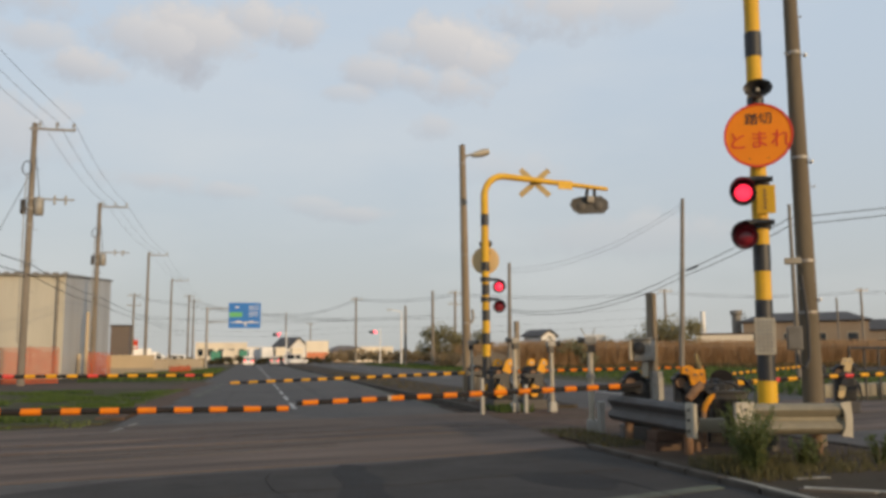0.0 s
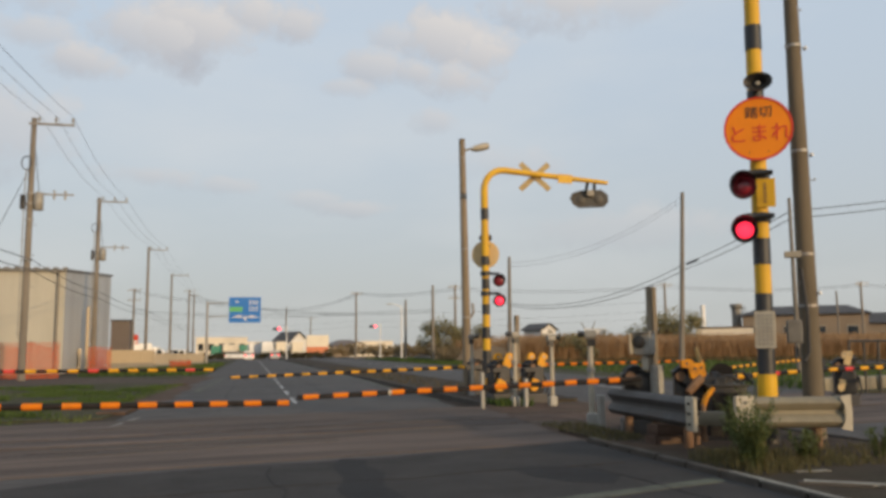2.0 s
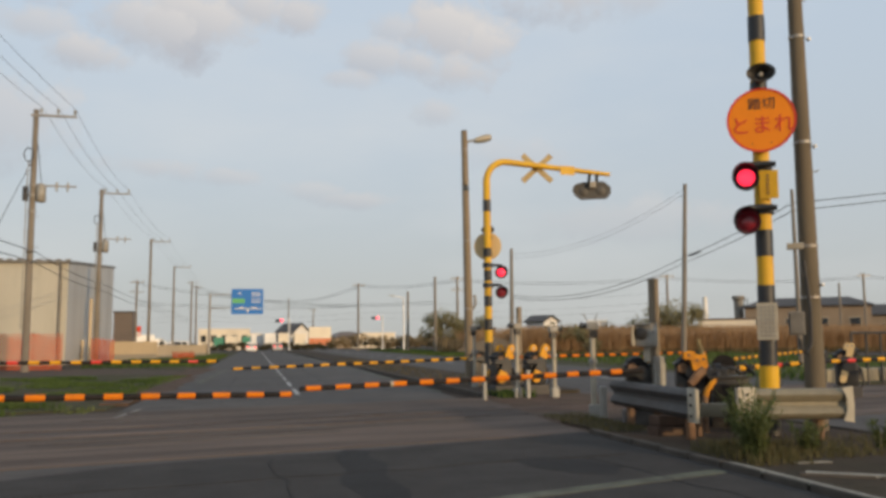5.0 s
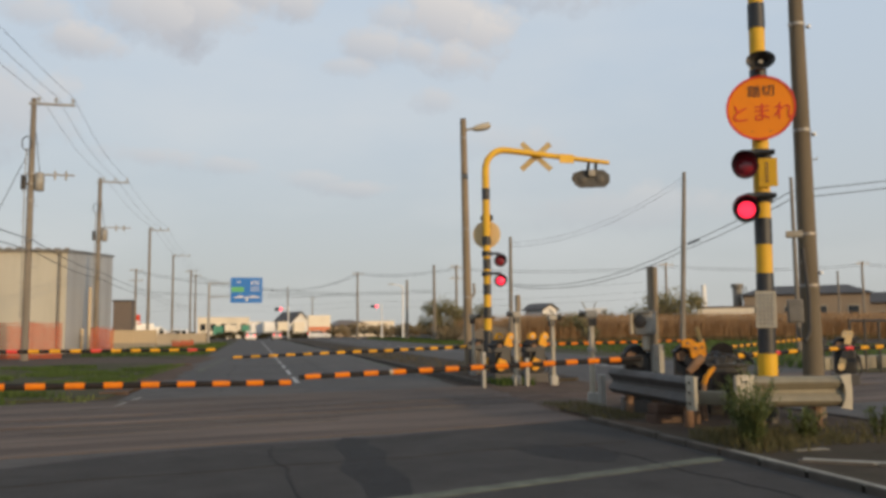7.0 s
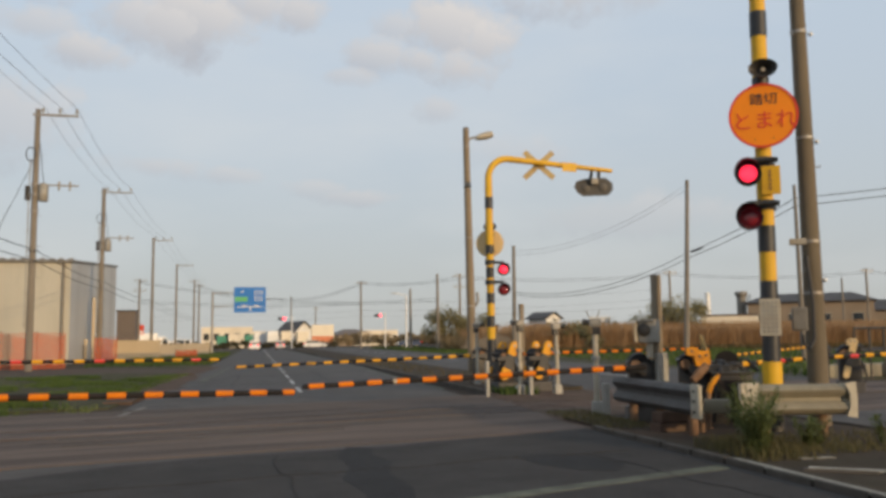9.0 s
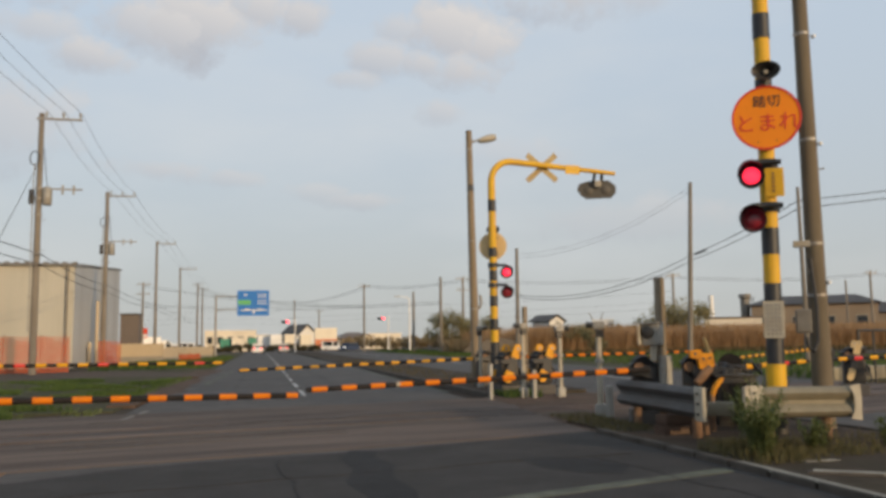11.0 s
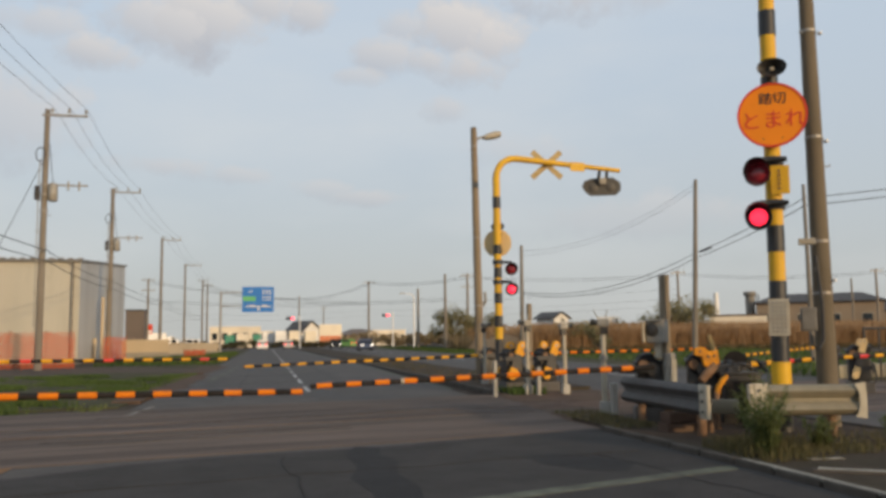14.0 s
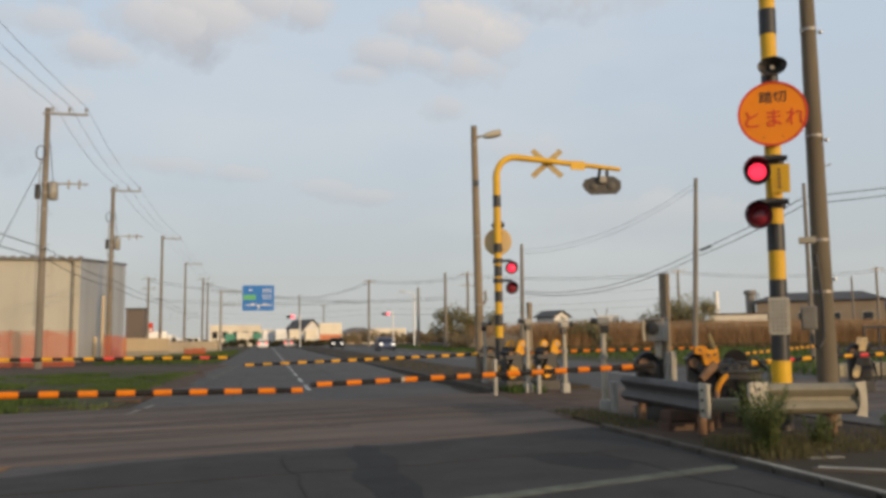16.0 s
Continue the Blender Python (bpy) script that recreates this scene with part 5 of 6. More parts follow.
def rect(x0, x1, y0, y1, skew=0.0):
    return lambda u, v: (x0 + (x1 - x0) * u + skew * v, y0 + (y1 - y0) * v)


blades("reeds", 42000, rect(24, 95, 74, 80, 1), 2.7, 0.06, REED, "tall dry tan reeds beyond the road", "reeds", 0.2, 2, -0.06, 0.62, 1.2)
blades("reeds", 26000, rect(25, 110, 80, 90, 2), 2.8, 0.07, REED, "tall dry tan reeds beyond the road", "reeds", 0.2, 3, -0.06, 0.62, 1.2)
blades("reeds", 20000, rect(24, 130, 90, 112, 2), 3.0, 0.09, REED, "tall dry tan reeds beyond the road", "reeds", 0.2, 4, -0.06, 0.65, 1.2)
blades("reeds", 4500, rect(21, 28, 92, 125, 6), 1.9, 0.1, SCRUB, "low brown scrub beside the road", "scrub", 0.2, 16, -0.06, 0.4)
blades("reeds", 2500, rect(24, 60, 70, 75, 2), 0.6, 0.07, DRY_GRASS, "low dry grass before the reeds", "grass", 0.3, 5, -0.06)

REED_MASS = mat("matted_reeds", (0.33, 0.205, 0.108), 0.95, vary=0.3, scale=1.6, stain=(0.24, 0.15, 0.08), stain_amt=0.6, stain_scale=0.25, bump=0.8, bump_scale=7, streak=0.2, spec=0.1)


def reed_bank(x0, x1, y0, y1, h):
    """The matted inner mass of the reed bed: uneven front, uneven top."""
    b = B()
    n, rows = 170, ((0.0, -0.1), (0.05, 0.55), (0.12, 0.86), (0.3, 1.0), (1.0, 1.06))
    grid = []
    for i in range(n + 1):
        x = x0 + (x1 - x0) * i / n
        wob = noise.noise(Vector((x * 0.35, 1.0, 0.0))) * 0.8 + noise.noise(Vector((x * 1.3, 5.0, 0.0))) * 0.4
        top = h * (1 + 0.09 * noise.noise(Vector((x * 0.22, 9.0, 0.0))) + 0.06 * noise.noise(Vector((x * 1.1, 3.0, 0.0))))
        ease = min(1.0, i / 14)
        wob += 5.0 * (1 - ease) ** 2
        top *= ease ** 0.5
        grid.append([b.verts.new((x, y0 + wob + (y1 - y0) * u * (0.15 if u < 0.5 else 1), top * v)) for u, v in rows])
    for a, c in zip(grid, grid[1:]):
        for k in range(len(rows) - 1):
            b.faces.new((a[k], c[k], c[k + 1], a[k + 1]))
    return tagged(part("reeds", b, REED_MASS, smooth=True), "dense matted tan reeds beyond the road", "reeds", "", "stuff")


reed_bank(22.5, 128, 75.0, 100.0, 2.25)

for name, pts, mt, lab in (("verge_left", [(-13, 15.5), (-2.75, 17.5), (-2.3, 36), (-6.0, 38), (-13, 34)], TURF, "rough grass verge beside the road"),
                           ("path_left", [(-60, 34), (-13, 34), (-6.0, 38), (-2.3, 36), (-2.2, 41), (-6.5, 47), (-60, 46)], GRAVEL, "brown gravel path across the verge"),
                           ("verge_left_far", [(-9, 47.2), (-6.5, 47.2), (-2.2, 41.2), (-2.0, 140), (-9, 140)], TURF, "rough grass verge beside the road"),
                           ("verge_right", [(15.5, 20), (34, 22), (45, 72), (16.2, 72)], TURF, "green grass verge beyond the opposite road"),
                           ("verge_right_far", [(16.2, 72.05), (24.5, 72.05), (30, 143), (17.6, 143)], TURF, "green grass verge beyond the opposite road")):
    bm = B()
    slab(bm, pts, -0.2, -0.03)
    setting(name, bm, mt, lab, "verge")
blades("grass", 42000, rect(-9.8, -2.9, 20.5, 34), 0.13, 0.016, GRASS, "uneven green grass on the verge", seed=6, z=-0.03, patchy=0.55)
blades("grass", 1500, rect(-6.6, -2.9, 16.0, 20.5), 0.09, 0.03, WEED, "sparse dry grass beside the crossing", seed=17, z=-0.03, patchy=0.3)
blades("grass", 12000, rect(-8.0, -3.5, 15.8, 18.6), 0.17, 0.012, GRASS, "dark green grass tufts beside the crossing", seed=18, z=-0.03, patchy=-0.2)
blades("grass", 900, rect(-3.4, -2.8, 20.5, 34, 0.4), 0.1, 0.03, GRASS, "green grass along the road's edge", seed=7, z=-0.03)
blades("grass", 5000, rect(-9, -2.5, 48, 95), 0.3, 0.06, GRASS, "rough grass before the fences", seed=8, z=-0.03)
blades("grass", 9000, rect(15.7, 36, 22, 72, 6), 0.28, 0.05, GRASS, "green grass beyond the opposite road", seed=9, z=-0.03)
blades("grass", 9000, rect(16.5, 24.0, 72, 140, 2.5), 0.28, 0.06, GRASS, "green grass beyond the opposite road", seed=19, z=-0.03)
blades("grass", 700, rect(5.2, 7.3, 24, 60, 0.4), 0.1, 0.03, DRY_GRASS, "sparse weeds on the median", seed=10, z=0.06)
blades("grass", 900, rect(4.5, 5.2, 6.95, 8.2), 0.14, 0.008, OLIVE, "low weeds on the median", seed=11, z=0.045)
blades("grass", 2200, rect(4.85, 7.3, 7.2, 8.7), 0.09, 0.008, OLIVE, "dry grass on the median under the guard rail", seed=12, z=0.045, patchy=0.2, lean=0.5)
blades("grass", 500, rect(5.2, 7.3, 7.3, 8.6), 0.12, 0.009, OLIVE, "green weeds on the median under the guard rail", seed=13, z=0.045)
blades("grass", 900, rect(4.4, 5.1, 10.0, 12.6), 0.07, 0.012, OLIVE, "low weeds at the crossing's edge", seed=14, z=0.045)
blades("grass", 500, rect(5.2, 6.0, 17.2, 18.6), 0.18, 0.03, GRASS, "weeds at the far signal's foot", seed=15, z=0.01)


def weed(x, y, h, n, seed, label):
    """A bushy weed: stems with many small leaves."""
    rng = random.Random(seed)
    s = thing("weed_clump", at(x, y, 0.045), label, "weed", "weeds")
    bs, bl = B(), B()
    for k in range(n):
        a, lean = rng.uniform(0, 6.28), rng.uniform(0.03, 0.5)
        top = Vector((math.cos(a) * lean * h, math.sin(a) * lean * h, h * rng.uniform(0.6, 1.0)))
        foot = Vector((rng.uniform(-0.1, 0.1), rng.uniform(-0.1, 0.1), 0))
        tube(bs, [foot, (foot + top) / 2 + Vector((0, 0, 0.05)), foot + top], [0.006, 0.005, 0.002], 4)
        for j in range(26):
            p = foot + top * (0.15 + 0.85 * j / 25)
            d = Vector((rng.uniform(-1, 1), rng.uniform(-1, 1), rng.uniform(-0.2, 0.7))).normalized() * rng.uniform(0.04, 0.1)
            w = d.cross(Vector((0, 0, 1))).normalized() * rng.uniform(0.007, 0.015)
            bl.faces.new([bl.verts.new(q) for q in (p, p + d * 0.5 + w, p + d, p + d * 0.5 - w)])
    tagged(part("stem", bs, WEED, s), kind="stuff")
    tagged(part("foliage", bl, WEED, s), kind="stuff")


weed(4.86, 7.5, 0.56, 48, 1, "tall bushy green weed against the guard rail")
weed(5.08, 7.85, 0.68, 26, 2, "bushy green weed against the guard rail")
weed(4.72, 7.25, 0.5, 20, 3, "low green weed at the kerb")
weed(5.6, 7.7, 0.32, 20, 4, "low green weed under the guard rail")
weed(6.05, 9.75, 0.55, 20, 8, "dark green weed behind the guard rail")
weed(6.5, 9.9, 0.7, 18, 5, "dark green weed between signal and barrier machine")
weed(6.75, 10.3, 0.7, 18, 6, "dark green weed between signal and barrier machine")
weed(6.6, 7.8, 0.35, 12, 7, "low green weed under the guard rail")


def tree(x, y, h, w, seed, label, leaf=0.3, n=900, name="tree", material=BUSH):
    """Trunk, limbs and a crown of many small leaf clumps."""
    rng = random.Random(seed)
    s = thing(name, at(x, y, -0.06), label, name, "trees and bushes")
    b = B()
    tube(b, [(0, 0, -0.2), (0.1, 0, h * 0.3), (0, 0.1, h * 0.65)], [h * 0.035, h * 0.025, h * 0.01], 8)
    centres = []
    for k in range(9):
        a = k * 2.4 + rng.uniform(-0.4, 0.4)
        e = Vector((math.cos(a) * w * 0.36 * rng.uniform(0.5, 1.1), math.sin(a) * w * 0.36 * rng.uniform(0.5, 1.1), h * rng.uniform(0.3, 0.82)))
        tube(b, [(0.05, 0, h * rng.uniform(0.15, 0.4)), e * 0.6 + Vector((0, 0, 0.1 * h)), e], [h * 0.018, h * 0.01, h * 0.004], 5)
        centres.append((e, rng.uniform(0.14, 0.24) * (w + h) / 2))
    part("trunk", b, BARK, s, smooth=True)
    bl = B()
    for k in range(n):
        c, r = rng.choice(centres)
        v = Vector((rng.gauss(0, 1), rng.gauss(0, 1), rng.gauss(0, 0.8)))
        v = v.normalized() * r * rng.uniform(0.35, 1.1)
        p = c + v
        p.z = max(p.z, 0.1)
        d = Vector((rng.uniform(-1, 1), rng.uniform(-1, 1), rng.uniform(-1, 1))).normalized() * leaf * rng.uniform(0.6, 1.2)
        q = d.orthogonal().normalized() * leaf * 0.4
        bl.faces.new([bl.verts.new(t) for t in (p - d * 0.5, p + q, p + d * 0.5, p - q)])
    part("crown", bl, material, s)


tree(42.0, 81.0, 6.0, 8.5, 1, "grey-green bushy tree among the reeds", 0.28, 3200)
tree(46.5, 84.0, 5.2, 6.0, 2, "grey-green bushy tree among the reeds", 0.28, 2200)
tree(37.0, 86.0, 3.4, 4.0, 3, "low bush among the reeds", 0.3, 600, "bush")
tree(23.5, 104.0, 5.6, 6.0, 4, "dark green bushy tree beside the road", 0.28, 2600)
tree(27.5, 106.0, 4.6, 6.0, 5, "dark bush beside the road", 0.28, 2200, "bush")
tree(29.0, 75.0, 3.4, 4.2, 6, "bare grey-green bush before the reeds", 0.3, 600, "bush")
tree(25.0, 60.0, 2.9, 2.6, 7, "grey bush beyond the opposite road", 0.25, 500, "bush")
for k in range(14):
    tree(11.5 + k * 2.4, 186 + (k % 3) * 4, 2.4 + 0.9 * ((k * 7) % 5) / 4, 5.0, 20 + k, "low dry brown bush beyond the junction", 0.5, 420, "bush", SCRUB)
for k in range(12):
    tree(-15 + k * 2.7, 166.5 + (k % 2) * 1.5, 1.15 + 0.25 * (k % 3), 3.8, 50 + k, "low dark hedge bush beyond the junction", 0.35, 420, "bush", HEDGE)
for k in range(8):
    tree(26 + k * 3.2, 168 + (k % 2) * 4, 2.2 + 0.8 * (k % 3) / 2, 5.0, 70 + k, "low dry brown bush at the junction corner", 0.5, 420, "bush", SCRUB)


# ---- buildings beyond ----
def house(x, y, w, d, h, rise, rz, wall, roof, label, windows=3, name="house", over=0.5, hip=0.0):
    """Walls with recessed windows, a door and a pitched roof with eaves; ridge along x."""
    s = thing(name, at(x, y, -0.06, rz), label, "house" if name == "house" else "building", "distant buildings")
    b = B()
    prism(b, [(-w / 2, 0), (w / 2, 0), (w / 2, h), (-w / 2, h)], -d / 2, d / 2)
    if rise > 0 and not hip:
        for sx in (-w / 2 + 0.02, w / 2 - 0.02):
            b.faces.new([b.verts.new(v) for v in ((sx, -d / 2, h), (sx, d / 2, h), (sx, 0, h + rise * 0.96))])
    part("wall", b, wall, s)
    b = B()
    if hip:
        ex, ey = w / 2 + over, d / 2 + over
        low = [b.verts.new(v) for v in ((-ex, -ey, h), (ex, -ey, h), (ex, ey, h), (-ex, ey, h))]
        mid = [b.verts.new((v.co.x, v.co.y, h + 0.18)) for v in low]
        ra, rb = b.verts.new((-ex + hip, 0, h + rise + 0.18)), b.verts.new((ex - hip, 0, h + rise + 0.18))
        b.faces.new(low[::-1])
        for k in range(4):
            b.faces.new((low[k], low[(k + 1) % 4], mid[(k + 1) % 4], mid[k]))
        for q in ((mid[0], mid[1], rb, ra), (mid[2], mid[3], ra, rb), (mid[1], mid[2], rb), (mid[3], mid[0], ra)):
            b.faces.new(q)
    elif rise > 0:
        t = 0.18
        k = (d / 2 + over) / (d / 2)
        prof = [(-d / 2 * k, h - rise * (k - 1)), (0, h + rise), (d / 2 * k, h - rise * (k - 1)), (d / 2 * k, h - rise * (k - 1) + t), (0, h + rise + t), (-d / 2 * k, h - rise * (k - 1) + t)]
        prism(b, prof, -w / 2 - over, w / 2 + over, pose(0, 0, 0, 0, 0, 90))
    else:
        box(b, (0, 0, h + 0.12), (w + 0.3, d + 0.3, 0.24), 0.02)
    part("roof", b, roof, s)
    for k in range(windows):
        cx = -w / 2 + (k + 0.5) * w / windows
        b = B()
        box(b, (cx, -d / 2 - 0.02, h * 0.55), (min(1.7, w / windows * 0.55), 0.08, h * 0.36), 0.01)
        win = part("window", b, PALE_METAL, s)
        b = B()
        box(b, (cx, -d / 2 - 0.065, h * 0.55), (min(1.5, w / windows * 0.48), 0.03, h * 0.31))
        part("pane", b, GLASS_DARK, win)
    return s


def paintm(name, c, **k):
    return mat(name, c, 0.6, vary=0.08, scale=1.0, stain=tuple(v * 0.6 for v in c), stain_amt=0.4, stain_scale=0.25, bump=0.05, **k)


CREAM, TAN, WALL_W = paintm("cream_wall", (0.74, 0.66, 0.52)), paintm("tan_wall", (0.28, 0.21, 0.14)), paintm("white_wall", (0.72, 0.7, 0.66))
ROOF_D, ROOF_B, GREEN_P, ORANGE_P = paintm("dark_tile_roof", (0.05, 0.042, 0.037)), paintm("brown_roof", (0.13, 0.1, 0.08)), paintm("green_panel", (0.05, 0.24, 0.16)), paintm("orange_panel", (0.6, 0.2, 0.09))
house(9.0, 192, 7.0, 6.2, 3.0, 2.7, 120, WALL_W, ROOF_D, "white house with dark gabled roof beyond the junction", 3)
house(-6.2, 205, 11.5, 10, 4.7, 0, 0, CREAM, WALL_W, "long cream shop with flat roof beyond the junction", 5, "shop")
house(1.4, 206, 3.6, 9, 3.6, 0, 0, CREAM, WALL_W, "low cream annex beside the shop", 2, "shop")
house(24.6, 222, 8.5, 8, 2.7, 1.5, 12, TAN, ROOF_B, "tan house with brown hipped roof beyond the junction", 3, hip=3.0)
house(27.6, 219, 2.8, 4, 2.9, 0.9, 90, CREAM, ROOF_B, "cream gabled annex beyond the junction", 1)
house(33.4, 228, 9, 8, 3.9, 0, 0, CREAM, WALL_W, "long pale building beyond the junction", 5, "shop")
house(-18.4, 131, 2.6, 2.4, 6.0, 0, 0, ROOF_B, ROOF_D, "small dark brown building behind the shed", 0, "shop")
house(91.5, 124, 19, 9, 6.6, 1.5, -37, TAN, ROOF_D, "tan house with wide dark hipped roof behind the reeds", 4, hip=3.5)
house(117.0, 136, 15, 9, 5.6, 2.0, -39, TAN, ROOF_D, "house with dark hipped roof behind the reeds", 3, hip=4.0)
house(69.5, 113, 8, 5, 4.2, 0, -30, CREAM, ROOF_B, "low pale building behind the reeds", 4, "shop")
house(65.5, 152, 4.0, 5, 5.0, 0, -23, WALL_W, WALL_W, "white shed behind the reeds", 2, "shop")
house(50.6, 142, 4.2, 3.6, 4.9, 0.9, -62, WALL_W, ROOF_D, "small white house behind the reeds", 2)
house(30.5, 113, 5.5, 5, 3.0, 0.0, -15, TAN, ROOF_B, "tan shed behind the bush", 2, "shop")

ch = thing("chimney", at(76.0, 130.0), "white chimney behind the reeds", "chimney")
b = B()
tube(b, [(0, 0, -0.3), (0, 0, 8.6)], [0.5, 0.42], 14)
part("stack", b, WHITE_PAINT, ch, smooth=True)
tw = thing("water_tower", at(82.5, 130.0), "dark steel tower with rails behind the reeds", "tower")
b = B()
tube(b, [(0, 0, -0.3), (0, 0, 8.0), (0, 0, 8.2), (0, 0, 8.8)], [0.8, 0.8, 1.05, 1.05], 16)
# lighter grey instead of dark steel puts distance haze into the tank's colour
part("tank", b, DULL_GREY, tw, smooth=True)
for dx in (1.2, 1.7):
    b = B()
    tube(b, [(dx, 0, -0.3), (dx, 0, 8.4)], 0.08, 6)
    part("pipe", b, DARK_METAL, tw)


# fences and boundary wall on the verge
def mesh_fence(x0, y0, x1, y1, h, label):
    d = Vector((x1 - x0, y1 - y0))
    s = thing("mesh_fence", at(x0, y0, -0.06, math.degrees(math.atan2(d.y, d.x))), label, "fence", "orange mesh fences")
    n = d.length
    orange = bpy.data.materials.get("orange_mesh") or mat("orange_mesh", (0.46, 0.085, 0.02), 0.6, vary=0.2, scale=3, bump=0.02)
    b = B()
    step = 0.085
    for k in range(int(n / step) + 1):
        hk = h * (0.93 + 0.07 * math.sin(k * 0.31) + 0.03 * math.sin(k * 1.7))
        box(b, (k * step, 0, hk / 2), (0.032, 0.012, hk))
    for k in range(int(h / step) + 1):
        box(b, (n / 2, 0.014, k * step), (n, 0.012, 0.027))
    tagged(part("netting", b, orange, s, "orange plastic netting"), kind="stuff")
    for k in range(int(n / 1.8) + 1):
        b = B()
        tube(b, [(k * 1.8, 0.05, -0.2), (k * 1.8, 0.05, h + 0.1)], 0.03, 8)
        part("stake", b, RUST, s, "rusty stake")


mesh_fence(-20.0, 47.0, -9.6, 47.0, 1.9, "sagging orange mesh fence on the verge")
mesh_fence(-10.8, 62.0, -9.3, 62.0, 1.75, "short orange mesh fence by a pole")

WALL_TAN = paintm("stained_block_wall", (0.52, 0.415, 0.275))
CONCRETE_LOW = paintm("grey_footing_wall", (0.3, 0.27, 0.22))


def boundary_wall(x0, y0, x1, y1, h, foot, label):
    """Panels between piers on a grey concrete footing."""
    d = Vector((x1 - x0, y1 - y0))
    s = thing("boundary_wall", at(x0, y0, -0.06, math.degrees(math.atan2(d.y, d.x))), label, "wall", "boundary walls")
    n = d.length
    b = B()
    box(b, (n / 2, 0, foot / 2 - 0.1), (n, 0.22, foot + 0.2), 0.01)
    part("footing", b, CONCRETE_LOW, s, "grey concrete footing")
    count = max(2, round(n / 0.9))
    for k in range(count):
        b = B()
        box(b, ((k + 0.5) * n / count, 0, (foot + h) / 2 + 0.002), (n / count - 0.03, 0.08, h - foot), 0.008)
        part("panel", b, WALL_TAN, s)
    for k in range(count + 1):
        b = B()
        box(b, (k * n / count, 0, (foot + h) / 2 + 0.02), (0.09, 0.14, h - foot + 0.04), 0.008)
        part("pier", b, WALL_TAN, s)


boundary_wall(-10.75, 70.0, -7.3, 69.4, 1.55, 0.55, "beige panel wall on a grey footing beside the shed")
boundary_wall(-7.35, 70.6, -4.6, 90.0, 1.2, 0.4, "low pale panel wall along the verge")
mesh_fence(-5.9, 68.0, -4.6, 72.0, 0.7, "low sagging orange mesh fence by the roadside")
for x, y, h, r in ((-11.42, 64.8, 4.6, 0.11), (-11.85, 64.6, 1.6, 0.12)):
    cg = thing("cable_guard", at(x, y), "pale cream pipe post beside a utility pole", "pipe post", "pipe posts")
    b = B()
    tube(b, [(0, 0, -0.3), (0, 0, h - 0.05), (0, 0, h)], [r, r, r * 0.7], 12)
    part("pipe", b, WALL_TAN, cg, smooth=True)

# rail of pipes beyond the opposite road
pf = thing("pipe_fence", at(15.7, 19.5, 0, 12), "dark steel pipe fence beside the track", "fence")
for k in range(7):
    b = B()
    tube(b, [(k * 0.57, 0, -0.2), (k * 0.57, 0, 1.4)], 0.03, 8)
    part("post", b, DARK_METAL, pf, smooth=True)
for z in (0.75, 1.36):
    b = B()
    tube(b, [(0, 0, z), (3.42, 0, z)], 0.03, 8)
    part("rail", b, DARK_METAL, pf, smooth=True)
for k in range(3):
    cb = thing("concrete_block", at(16.4 + k * 1.15, 21.2 + k * 0.28, 0, 14), "pale concrete block beside the track", "concrete block", "concrete blocks")
    b = B()
    box(b, (0, 0, 0.09), (1.05, 0.4, 0.5), 0.04)
    part("block", b, GUARD, cb, smooth=True)


# ---- vehicles ----
def wheel(parent, x, y, r):
    t = part("tyre", lathe_y([(r * 0.6, -0.1), (r * 0.95, -0.1), (r, -0.07), (r, 0.07), (r * 0.95, 0.1), (r * 0.6, 0.1), (r * 0.6, -0.1)], 18), TYRE, parent, m=pose(x, y, r), smooth=True)
    part("rim", lathe_y([(0, -0.06), (r * 0.6, -0.09), (r * 0.6, 0.09), (0, 0.06)], 14), GALV, t)


